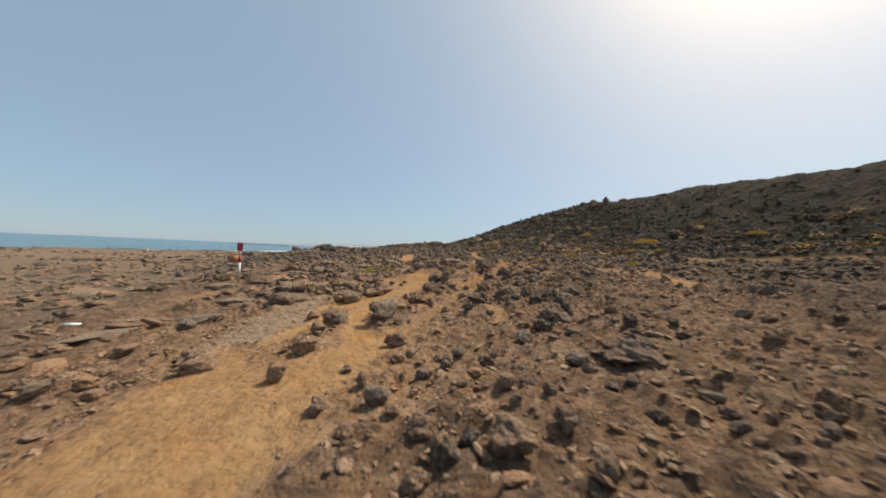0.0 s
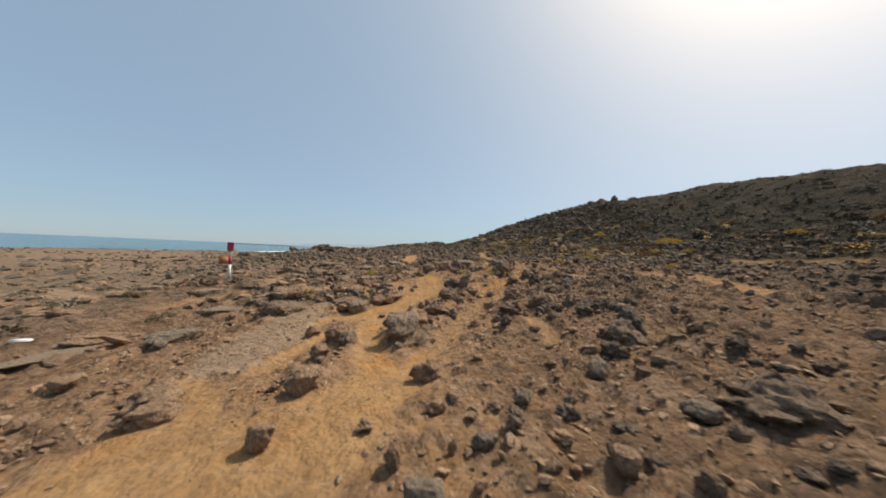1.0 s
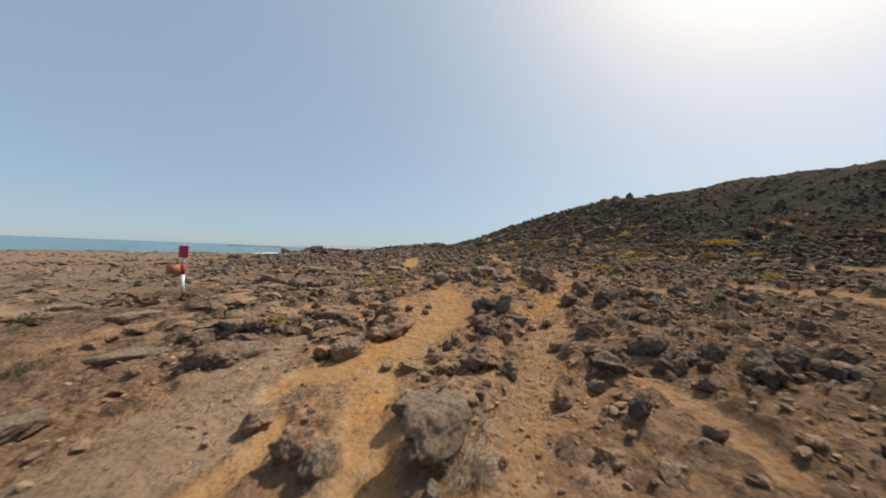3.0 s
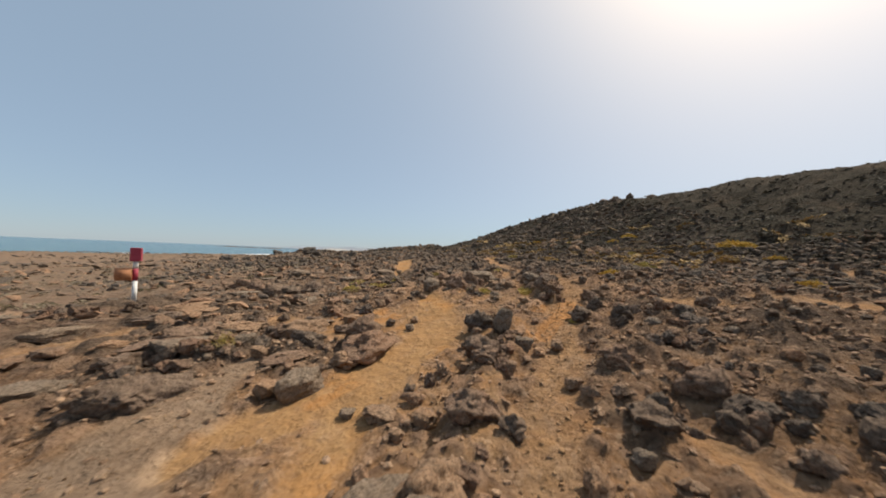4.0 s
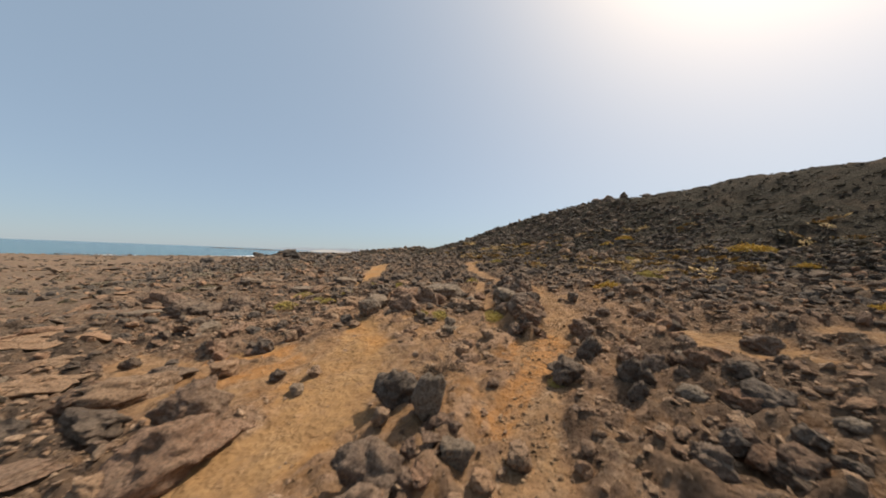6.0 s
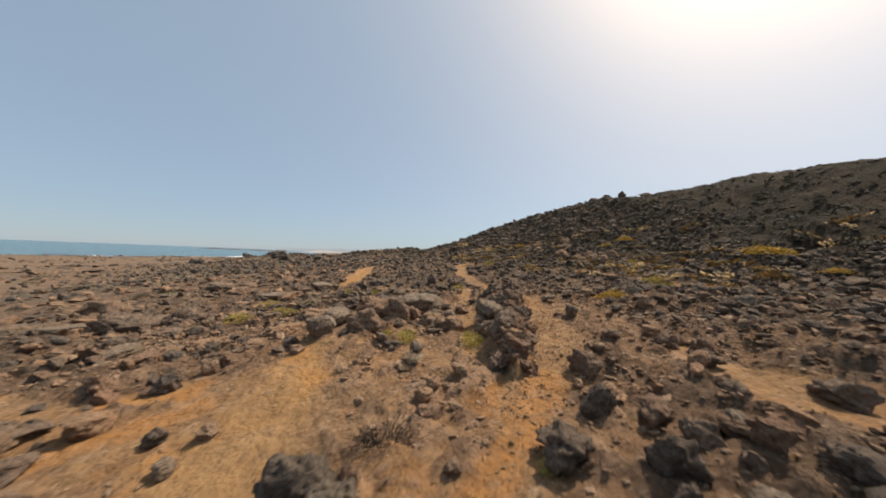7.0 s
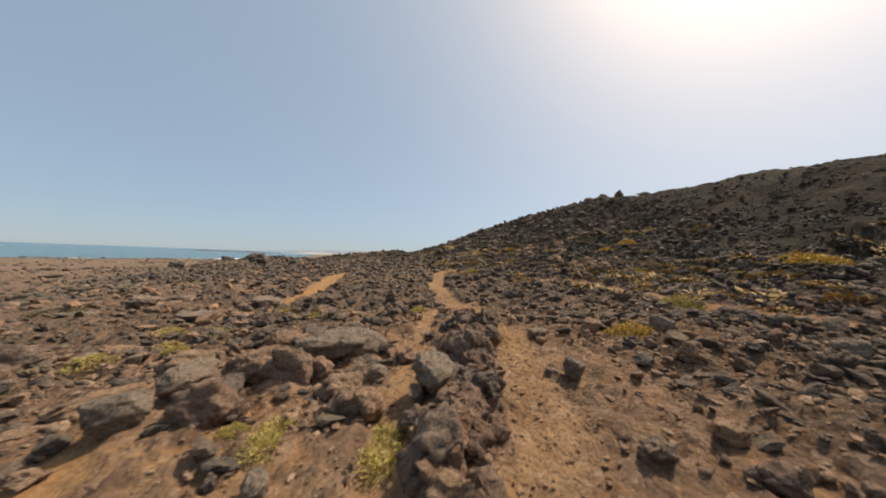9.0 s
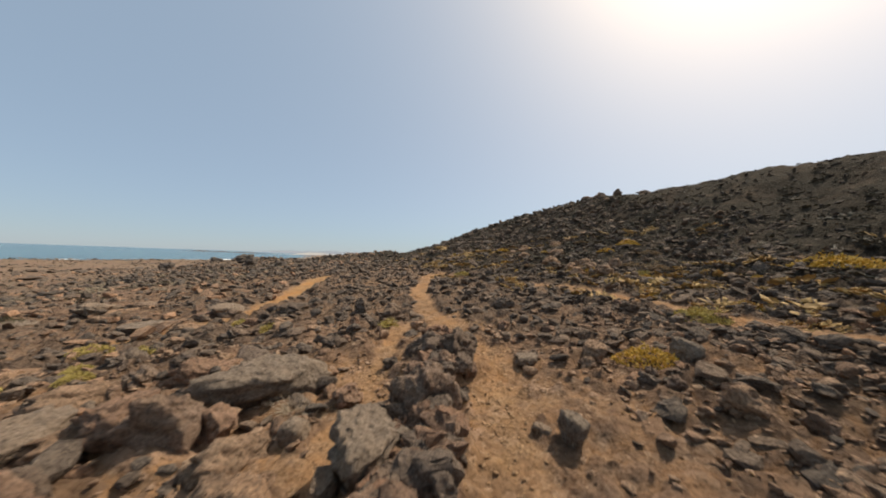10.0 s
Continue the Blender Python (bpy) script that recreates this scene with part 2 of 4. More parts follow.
def ripple(x, y, size, seed):
    """Smooth noise between -1 and 1 with bumps of that size."""
    x, y = np.asarray(x, float), np.asarray(y, float)
    if size < 1.5:
        c, s = math.cos(seed * 1.7), math.sin(seed * 1.7)
        x, y = x * c - y * s, x * s + y * c
    u, v = x / size, y / size
    iu, iv = np.floor(u).astype(np.int64), np.floor(v).astype(np.int64)
    fu, fv = u - iu, v - iv
    fu, fv = fu * fu * (3 - 2 * fu), fv * fv * (3 - 2 * fv)
    a, b = lattice(iu, iv, seed), lattice(iu + 1, iv, seed)
    c, d = lattice(iu, iv + 1, seed), lattice(iu + 1, iv + 1, seed)
    return 2 * ((a + (b - a) * fu) * (1 - fv) + (c + (d - c) * fu) * fv) - 1


def stroke(x, y, line, ragged=0.35):
    """1 on a strip along the line of (x, y, half width), fading to 0 past its ragged edge."""
    x, y = np.asarray(x, float), np.asarray(y, float)
    best = np.zeros_like(x)
    most = 1.35 * (1 + 1.6 * ragged) * max(w for _, _, w in line)
    (x0, y0), (x1, y1) = (np.min(np.array(line), 0)[:2] - most), (np.max(np.array(line), 0)[:2] + most)
    near = (x > x0) & (x < x1) & (y > y0) & (y < y1)
    if not near.any():
        return best
    px, py = x[near], y[near]
    rag = 1 + ragged * (ripple(px, py, 0.5, 3) + 0.6 * ripple(px, py, 0.17, 4))
    found = np.zeros_like(px)
    for (x0, y0, w0), (x1, y1, w1) in zip(line, line[1:]):
        dx, dy = x1 - x0, y1 - y0
        s = np.clip(((px - x0) * dx + (py - y0) * dy) / (dx * dx + dy * dy + 1e-9), 0, 1)
        off = np.hypot(px - x0 - s * dx, py - y0 - s * dy) / (w0 + s * (w1 - w0))
        found = np.maximum(found, soft_step(1.35, 0.55, off / rag))
    best[near] = found
    return best


# worn ochre ruts and bare patches of the trail
APRON = [(-1.5, -0.2, 1.75), (-1.6, 1.5, 1.4), (-2.3, 2.6, 0.62), (-3.1, 3.75, 0.2)]
LEFT_RUT = [(-1.0, 2.3, 0.6), (-0.83, 3.2, 0.45), (-0.85, 3.8, 0.34), (-1.1, 4.4, 0.25), (-1.25, 4.8, 0.2), (-1.47, 5.6, 0.24), (-1.5, 6.3, 0.31),
            (-1.45, 7.1, 0.4), (-1.15, 8.0, 0.52), (-1.0, 8.7, 0.55), (-0.92, 9.4, 0.52), (-0.95, 10.3, 0.4), (-1.2, 11.0, 0.3)]
FORK = [(-2.4, 4.1, 0.28), (-2.18, 4.9, 0.16), (-2.2, 5.5, 0.07)]
NEAR_RUT = [(-0.6, 2.9, 0.4), (-0.3, 3.6, 0.26), (-0.3, 4.3, 0.18)]
SIDE_RUT = [(-2.6, 6.0, 0.25), (-2.0, 6.8, 0.32), (-1.6, 7.6, 0.38)]
RIGHT_RUT = [(-0.3, 4.2, 0.14), (-0.16, 4.7, 0.16), (0.03, 5.24, 0.22), (0.22, 5.9, 0.27), (0.36, 6.6, 0.3), (0.6, 7.1, 0.3), (0.93, 7.75, 0.3), (1.12, 8.4, 0.28), (1.32, 9.1, 0.28)]
RISE_RUT = [(1.32, 9.1, 0.28), (1.42, 9.8, 0.27), (1.8, 10.3, 0.28), (2.12, 10.8, 0.31), (2.36, 11.6, 0.3), (2.42, 12.4, 0.27), (2.43, 13.1, 0.26), (2.46, 13.95, 0.3),
            (2.12, 14.85, 0.26), (1.73, 16.3, 0.22), (1.4, 18.0, 0.24), (1.25, 19.4, 0.24), (1.43, 23.1, 0.26), (2.2, 25.0, 0.3)]
BARE_FIELD = [(-4.2, 10.1, 0.35), (-3.0, 9.5, 0.75), (-2.2, 9.3, 0.8), (-1.6, 10.1, 0.5), (-1.0, 10.6, 0.4)]
SLOPE_STRIP = [(1.41, 6.11, 0.1), (1.46, 5.66, 0.16), (1.51, 5.1, 0.18), (1.55, 4.74, 0.16)]
SLOPE_PATCH = [(3.5, 10.84, 0.15), (3.58, 9.98, 0.32), (3.64, 9.53, 0.4), (3.84, 9.26, 0.4)]
TAN_STRIP = [(-7.39, 7.61, 0.3), (-7.05, 8.1, 0.32), (-6.7, 8.87, 0.28), (-6.12, 9.72, 0.15)]
BARE_PATCH = [(-2.9, 10.2, 0.2), (-2.4, 10.3, 0.26)]
MIDDLE_RUT = [(1.06, 10.6, 0.1), (1.09, 11.2, 0.13), (1.1, 11.9, 0.15), (1.07, 12.5, 0.18), (1.1, 13.2, 0.18), (1.15, 14.3, 0.16), (1.22, 15.2, 0.16), (1.4, 15.8, 0.15)]
ORANGE_PATH = [(-6.2, 15.9, 0.14), (-5.1, 16.5, 0.2), (-4.2, 17.15, 0.32), (-3.5, 18.3, 0.46), (-3.45, 20.5, 0.54), (-3.8, 22.8, 0.54), (-4.1, 24.8, 0.48), (-4.4, 27.0, 0.3)]
FAR_PATH = [(-2.1, 36.8, 0.5), (-1.3, 38.4, 0.5)]
HILL_PATH = [(4.0, 20.2, 0.25), (5.4, 18.6, 0.28), (6.0, 16.6, 0.26), (6.25, 15.3, 0.26), (6.8, 13.9, 0.26), (7.4, 13.0, 0.3), (8.6, 11.9, 0.36), (10.5, 10.5, 0.45), (13.0, 8.5, 0.5)]
SHELF_PATH = [(5.2, 9.6, 0.3), (6.2, 8.3, 0.34), (6.2, 6.6, 0.25)]
HARDPAN = [(-3.0, 4.2, 0.55), (-3.04, 4.75, 0.66), (-3.11, 5.5, 0.62), (-3.2, 6.3, 0.48), (-3.35, 7.2, 0.34), (-3.3, 7.9, 0.2)]
# raised ribs of clinker between the ruts
RIDGE = [(1.45, 10.1, 0.08), (1.5, 10.6, 0.2), (1.58, 11.2, 0.32), (1.72, 12.0, 0.34), (1.76, 12.7, 0.34), (1.88, 13.4, 0.38), (1.8, 14.2, 0.28)]
RIB = [(-0.75, 5.0, 0.3), (-0.35, 6.2, 0.28), (-0.1, 7.2, 0.3), (0.15, 8.2, 0.3), (0.35, 8.9, 0.2)]
RUSTY = ([(1.0, 9.5, 0.16), (1.12, 10.0, 0.2)], [(0.75, 8.3, 0.15), (1.45, 9.5, 0.2), (1.7, 10.0, 0.16)], [(-3.0, 10.1, 0.16), (-2.1, 10.25, 0.2)], [(-2.6, 9.2, 0.2), (-1.8, 10.0, 0.22)], [(-1.9, 6.9, 0.12), (-1.7, 7.3, 0.16)])
PALE_PAN = [(-24.0, 16.5, 0.5), (-17.0, 13.2, 0.45), (-13.0, 12.4, 0.25)]
TRODDEN = [(-2.2, 0.5, 2.6), (-1.6, 3.0, 2.0), (-0.8, 6.0, 1.6), (-0.4, 8.5, 2.0), (0.2, 10.5, 2.0), (1.8, 12.5, 1.6), (1.8, 15.0, 1.2)]
CLAY_FULL = (APRON, LEFT_RUT, FORK, NEAR_RUT, SIDE_RUT, BARE_PATCH, ORANGE_PATH, FAR_PATH)
CLAY_THIN = (TAN_STRIP, SLOPE_STRIP, SLOPE_PATCH, BARE_FIELD, RIGHT_RUT, RISE_RUT, MIDDLE_RUT, HILL_PATH, SHELF_PATH)


def clay_at(x, y):
    full = np.max([stroke(x, y, s) for s in CLAY_FULL], axis=0)
    thin = np.max([stroke(x, y, s) for s in CLAY_THIN], axis=0)
    return np.maximum(np.maximum(full, 0.5 * thin), 0.42 * stroke(x, y, TRODDEN, 0.6))


def bare_at(x, y):
    """Where feet have cleared the stones."""
    return np.max([stroke(x, y, s, 0.3) for s in CLAY_FULL + CLAY_THIN], axis=0)


def slab_at(x, y):
    return np.max([stroke(x, y, s, 0.25) for s in (HARDPAN, PALE_PAN)], axis=0)


def rubble_at(x, y):
    """How thickly loose lava lies: 0 to 1."""
    x, y = np.asarray(x, float), np.asarray(y, float)
    across = x * FALL_X + y * FALL_Y
    d = 0.22 + 0.20 * ripple(x, y, 2.2, 11) + 0.14 * ripple(x, y, 0.8, 12)
    d = d + 0.42 * soft_step(12.5, 17.0, y) * soft_step(-14, -6, x) + 0.45 * bell(x, y, -4.3, 8.6, 2.2, 1.8)
    d = d + 0.35 * bell(x, y, 3.4, 7.6, 1.8, 3.2) + 0.25 * bell(x, y, 5.0, 12.2, 3.2, 2.6) + 0.3 * bell(x, y, 0.8, 0.9, 0.8, 0.9)
    d = d + 0.35 * bell(x, y, -5.5, 11.0, 3.0, 2.5) + 0.4 * soft_step(15.5, 19.0, across) + 0.4 * bell(x, y, -8.6, 11.0, 2.5, 1.2)
    d = d + 0.55 * soft_step(4.6, 7.0, x) * soft_step(24, 18, y)
    d = d - 0.2 * bell(x, y, 0.3, 10.5, 1.5, 1.5) - 0.40 * bell(x, y, 2.9, 11.7, 1.0, 1.6)
    d = d - 0.25 * soft_step(8, 2, y) * soft_step(-3.5, -6, x) - 0.30 * soft_step(-8, -20, x)
    return np.clip(d, 0, 1) * (1 - 0.97 * np.minimum(1.5 * bare_at(x, y), 1)) * (1 - 0.92 * slab_at(x, y))


def scrub_at(x, y):
    """Ochre ground scrub in bands on the foot of the hill."""
    across = np.asarray(x) * FALL_X + np.asarray(y) * FALL_Y
    return 0.36 * soft_step(11.5, 14, across) * soft_step(21, 17.5, across) * soft_step(60, 40, np.asarray(y))


def shore_at(x, y):
    """Black lava running out towards the shore."""
    x, y = np.asarray(x, float), np.asarray(y, float)
    across, along = x * FALL_X + y * FALL_Y, y * FALL_X - x * FALL_Y
    return soft_step(-15, -4, across + 3 * ripple(x, y, 7, 42)) * soft_step(24, 36, along) * soft_step(20, 8, across)


def field_at(x, y):
    """The duller, greyer soil of the flat towards the sea."""
    x, y = np.asarray(x, float), np.asarray(y, float)
    worn = np.maximum(clay_at(x, y), slab_at(x, y))
    return soft_step(-5.2, -10.0, x + 0.8 * ripple(x, y, 1.7, 43) + 0.12 * (y - 5)) * (1 - worn)


def hill_at(x, y):
    """The black lava of the hill, above the scrub."""
    across = np.asarray(x) * FALL_X + np.asarray(y) * FALL_Y
    return np.maximum(soft_step(12.6, 18.5, across + 1.5 * ripple(x, y, 5, 41)), shore_at(x, y)) * soft_step(140, 80, np.asarray(y))


def cobbles(x, y, size, seed, share):
    """Angular stones set in the ground, about that far apart: their height from 0 to 1, and a tone for each."""
    turn = seed * 0.9
    u, v = (x * math.cos(turn) - y * math.sin(turn)) / size, (x * math.sin(turn) + y * math.cos(turn)) / size
    iu, iv = np.floor(u).astype(np.int64), np.floor(v).astype(np.int64)
    best, tone = np.zeros_like(u), np.zeros_like(u)
    for du in (-1, 0, 1):
        for dv in (-1, 0, 1):
            a, b = iu + du, iv + dv
            g, h = lattice(a, b, seed), lattice(a, b, seed + 7)
            p, q = u - a - 0.1 - 0.8 * g, v - b - 0.1 - 0.8 * h
            way = 6.28 * (g * 13.7 % 1)
            c, s = np.cos(way), np.sin(way)
            p, q = p * c + q * s, (q * c - p * s) * (1 + 0.8 * (h * 17.3 % 1))
            lean = g * 29.1 % 1 - 0.5
            off = np.maximum(np.maximum(np.abs(p), np.abs(q)), 0.72 * np.abs(p + q) + 0.1 * np.abs(p - q)) / (0.30 + 0.34 * (h * 31.7 % 1))
            up = np.clip((1 - off) * 2.4, 0, 1) * (0.45 + 0.55 * (g * 41.3 % 1)) * (1 + 1.4 * lean * p) * ((h * 53.9 % 1) < share)
            tone = np.where(up > best, g * 7.7 % 1, tone)
            best = np.maximum(best, up)
    return best, tone


def set_stones(x, y):
    """Height of the stones set in the ground, how far they cover it, and their tone."""
    shape = np.shape(x)
    x, y = np.atleast_1d(np.asarray(x, float)).ravel(), np.atleast_1d(np.asarray(y, float)).ravel()
    out = np.zeros((3, len(x)))
    near = (x > -16) & (x < 20) & (y > -1.5) & (y < 27)
    if near.any():
        p, q = x[near], y[near]
        p, q = p + 0.05 * ripple(p, q, 0.21, 61), q + 0.05 * ripple(p, q, 0.19, 62)
        thick = rubble_at(p, q)
        loose = 1 - 0.95 * np.maximum(np.minimum(1.4 * bare_at(p, q), 1), slab_at(p, q))
        (big, tb), (mid, tm), (low, tl) = cobbles(p, q, 0.62, 71, 0.36), cobbles(p, q, 0.30, 72, 0.7), cobbles(p, q, 0.15, 73, 0.75)
        big, mid, low = big * loose * np.clip(0.08 + 1.4 * thick, 0, 1), mid * loose * np.clip(0.4 + thick, 0, 1), low * (0.25 + 0.75 * loose)
        big = big * (1 - 0.65 * soft_step(7.5, 10, p * FALL_X + q * FALL_Y))
        edge = 1 - 0.35 * np.abs(ripple(p, q, 0.11, 63))
        out[0, near] = edge * (0.15 * big + 0.085 * mid * (1 - 0.5 * big) + 0.042 * low)
        out[1, near] = np.clip(np.maximum(np.maximum(2.2 * big, 1.7 * mid), 0.9 * low * loose), 0, 1)
        out[2, near] = np.where(big > 0.12, tb, np.where(mid > 0.15, tm, tl))
    return out.reshape((3,) + shape) if shape else out[:, 0]


def ground_z(x, y):
    x, y = np.asarray(x, float), np.asarray(y, float)
    worn = np.maximum(clay_at(x, y), slab_at(x, y))
    free = 1 - 0.75 * worn
    z = lay(x, y) - 0.045 * clay_at(x, y) + 0.18 * stroke(x, y, RIDGE, 0.6) + 0.10 * stroke(x, y, RIB, 0.5)
    crust = 0.13 * (0.45 - np.abs(ripple(x, y, 0.75, 31))) + 0.085 * (0.45 - np.abs(ripple(x, y, 0.34, 32))) + 0.055 * (0.45 - np.abs(ripple(x, y, 0.17, 33)))
    z = z + free * (0.050 * ripple(x, y, 1.3, 21) + 0.025 * ripple(x, y, 0.55, 22) + (0.5 + 0.6 * rubble_at(x, y)) * crust)
    z = z + (0.35 + 0.65 * free) * (0.010 * ripple(x, y, 0.12, 24) + 0.006 * ripple(x, y, 0.07, 25)) + set_stones(x, y)[0] - 0.03 * free
    hill = hill_at(x, y) * soft_step(12, 18, x * FALL_X + y * FALL_Y)
    z = z + hill * (0.20 * ripple(x, y, 2.3, 81) + 0.16 * (0.4 - np.abs(ripple(x, y, 1.1, 82))) + 0.06 * ripple(x, y, 0.55, 83))
    far = soft_step(14, 40, np.hypot(x, y - 8))
    return z + far * (0.22 * ripple(x, y, 4.1, 26) + 0.30 * ripple(x, y, 11.0, 27) * soft_step(25, 60, np.hypot(x, y - 8)))


def lines_between(lo, hi, step, reach, growth):
    inner = np.arange(lo, hi + 1e-6, step)
    left, right, s, a, b = [], [], step, lo, hi
    while b - hi < reach:
        s *= growth if b - hi < 30 else 1.2
        a, b = a - s, b + s
        left.append(a), right.append(b)
    return np.array(left[::-1] + list(inner) + right)


def grid_mesh(name, xs, ys, height):
    gx, gy = np.meshgrid(xs, ys)
    co = np.stack([gx, gy, height(gx, gy)], -1).reshape(-1, 3)
    nx, ny = len(xs), len(ys)
    i = (np.arange(ny - 1)[:, None] * nx + np.arange(nx - 1)).ravel()
    return arrays_mesh(name, co, np.stack([i, i + 1, i + nx + 1, i + nx], -1)), gx.ravel(), gy.ravel()


def arrays_mesh(name, co, faces, smooth=True):
    me = bpy.data.meshes.new(name)
    n, k = faces.shape
    me.vertices.add(len(co)), me.loops.add(n * k), me.polygons.add(n)
    me.vertices.foreach_set("co", np.ascontiguousarray(co, np.float32).ravel())
    me.loops.foreach_set("vertex_index", np.ascontiguousarray(faces, np.int32).ravel())
    me.polygons.foreach_set("loop_start", np.arange(0, n * k, k, dtype=np.int32))
    me.polygons.foreach_set("use_smooth", np.full(n, smooth))
    me.update(calc_edges=True)
    return me


def shade(me, smooth=True):
    me.polygons.foreach_set("use_smooth", np.full(len(me.polygons), smooth))
    return me


def part(name, bm, material, parent=None, label="", smooth=False):
    me = bpy.data.meshes.new(name)
    bm.to_mesh(me)
    bm.free()
    me.materials.append(material)
    shade(me, smooth)
    ob = new(name, me)
    if parent is not None:
        ob.parent = parent
    return tagged(ob, label)


def thing(name, label, category, at, turn=0.0, group=""):
    ob = new(name)
    ob.matrix_basis = pose(*at, 0, 0, turn)
    ob.empty_display_size = 0.1
    return tagged(ob, label, category, group)


ground_xs = lines_between(-5.0, 6.2, 0.036, 2400, 1.026)
ground_ys = lines_between(0.4, 15.5, 0.036, 2400, 1.026)
ground_me, gx, gy = grid_mesh("ground", ground_xs, ground_ys, ground_z)
_, covered, stone_tone = set_stones(gx, gy)
for field, values in (("cover", covered * (1 - 0.92 * hill_at(gx, gy))), ("tone", stone_tone), ("clay", clay_at(gx, gy)), ("slab", slab_at(gx, gy)), ("rubble", rubble_at(gx, gy)), ("scrub", scrub_at(gx, gy)), ("hill", hill_at(gx, gy)), ("field", field_at(gx, gy)), ("rust", np.max([stroke(gx, gy, s, 0.5) for s in RUSTY], axis=0))):
    ground_me.attributes.new(field, "FLOAT", "POINT").data.foreach_set("value", values.astype(np.float32))
ground_me.materials.append(GROUND)
tagged(new("ground", ground_me), "dry brown and ochre volcanic soil rising to a dark rocky hill", "ground", kind="structure")


# ---- the sea and the far shore ----
SEA_Z = -6.6


def sea_material():
    g = Mat("sea_water", 0.22, 0.5)
    c = g.ramp(g.noise(0.006, 4, 0.6, (1, 3.5, 1)), (0.35, (0.052, 0.118, 0.155)), (0.65, (0.085, 0.170, 0.195)))
    n = g.bump(g.noise(0.22, 5, 0.65, (1, 2.2, 1)), 0.8, 1.2)
    return g.end(c, n)


sea_me = arrays_mesh("water", np.array([(-4800, -3000, SEA_Z), (4800, -3000, SEA_Z), (4800, 4800, SEA_Z), (-4800, 4800, SEA_Z)], float), np.array([[0, 1, 2, 3]]))
sea_me.materials.append(sea_material())
tagged(new("water", sea_me), "calm blue sea under a hazy bright sky", "sea", kind="structure")


def plain(name, low, high, scale, rough=0.9, local=False, relief=0.0):
    g = Mat(name, rough, 0.3)
    if local:
        g.local()
    f = g.noise(scale, 6, 0.65)
    return g.end(g.ramp(f, (0.3, low), (0.7, high)), g.bump(f, 0.6, relief) if relief else None)


FOAM = plain("sea_foam", (0.62, 0.66, 0.68), (0.85, 0.87, 0.88), 0.6)
FAR_SAND = plain("far_sand", (0.24, 0.235, 0.225), (0.40, 0.385, 0.36), 0.01)
# blue-grey: the haze of the distance is painted into the hills' colour
HAZED_HILLS = plain("haze_tinted_hills", (0.20, 0.225, 0.26), (0.25, 0.27, 0.30), 0.003)
REEF = plain("far_lava_spit", (0.06, 0.06, 0.06), (0.12, 0.11, 0.10), 0.05)
WHITE_WALL = plain("limewashed_wall", (0.70, 0.69, 0.66), (0.84, 0.83, 0.80), 0.4)
DARK_GLASS = plain("dark_pane", (0.03, 0.035, 0.04), (0.06, 0.065, 0.07), 0.5, 0.3)


def ridge_strip(name, material, label, category, start, end, depth, height, seed, count=160):
    """A long low rise between two points of the plan, with an uneven top."""
    a, b = Vector((*start, 0)), Vector((*end, 0))
    side = (b - a).cross(Vector((0, 0, 1))).normalized()
    co, faces = [], []
    for i in range(count + 1):
        s = i / count
        p = a.lerp(b, s)
        top = height * (0.45 + 0.55 * noise.fractal((s * 7 + seed, seed, 0.3), 0.9, 2.1, 5)) * min(1, 6 * s, 6 * (1 - s)) if height else 0
        top = max(top, 0.02 * height)
        for k, h in enumerate((0, 0.55, 1.0, 0.5, 0)):
            q = p + side * depth * (k / 4 - 0.5)
            co.append((q.x, q.y, SEA_Z - 0.3 + (top + 0.3) * h))
    for i in range(count):
        for k in range(4):
            j = i * 5 + k
            faces.append((j, j + 1, j + 6, j + 5))
    me = arrays_mesh(name, np.array(co), np.array(faces))
    me.materials.append(material)
    return tagged(new(name, me), label, category, kind="structure")


def toward(turn, far):
    return (far * math.sin(radians(turn)), far * math.cos(radians(turn)))


ridge_strip("backdrop_spit", REEF, "dark low spit of lava far out in the sea", "coast", toward(-39, 1500), toward(-27, 1300), 90, 6.5, 3.1)
ridge_strip("backdrop_sand", FAR_SAND, "pale sandy shore far across the bay", "coast", toward(-27, 1500), toward(12, 1500), 260, 15.0, 7.7)
ridge_strip("backdrop_hills", HAZED_HILLS, "hazy low hills beyond the far shore", "hills", toward(-30, 3600), toward(16, 3600), 700, 62.0, 12.4)


def surf_line(seed, off):
    """Broken white water along the rocks of the shore."""
    co, faces = [], []
    reach = np.arange(-330.0, -20.0, 1.0)
    for i in range(230):
        y = 185 + i * 1.2
        x = float(reach[int(np.argmax(lay(reach, np.full_like(reach, y)) > SEA_Z))]) - off + 3 * noise.noise((y * 0.05, seed, 0))
        dry = bool((lay(reach, np.full_like(reach, y)) > SEA_Z).any())
        w = dry * max(0.0, 2.6 * noise.noise((y * 0.06, seed + 4, 1.7)) - 0.45 + 0.6 * noise.noise((y * 0.31, seed, 5)))
        up = 0.75 * w * (0.7 + 0.5 * noise.noise((y * 0.4, seed, 9)))
        j = len(co)
        co += [(x - w * 1.4, y, SEA_Z + 0.05), (x - w * 0.4, y, SEA_Z + 0.1 + up), (x + w * 0.5, y, SEA_Z + 0.1 + 0.7 * up), (x + w * 1.4, y, SEA_Z + 0.05)]
        if i:
            faces += [(j - 4 + k, j - 3 + k, j + 1 + k, j + k) for k in range(3)]
    me = arrays_mesh("surf", np.array(co), np.array(faces))
    me.materials.append(FOAM)
    tagged(new("surf", me), "white surf breaking on the lava shore", "surf", kind="stuff")


surf_line(2.0, 0.5)
surf_line(9.0, 13.0)


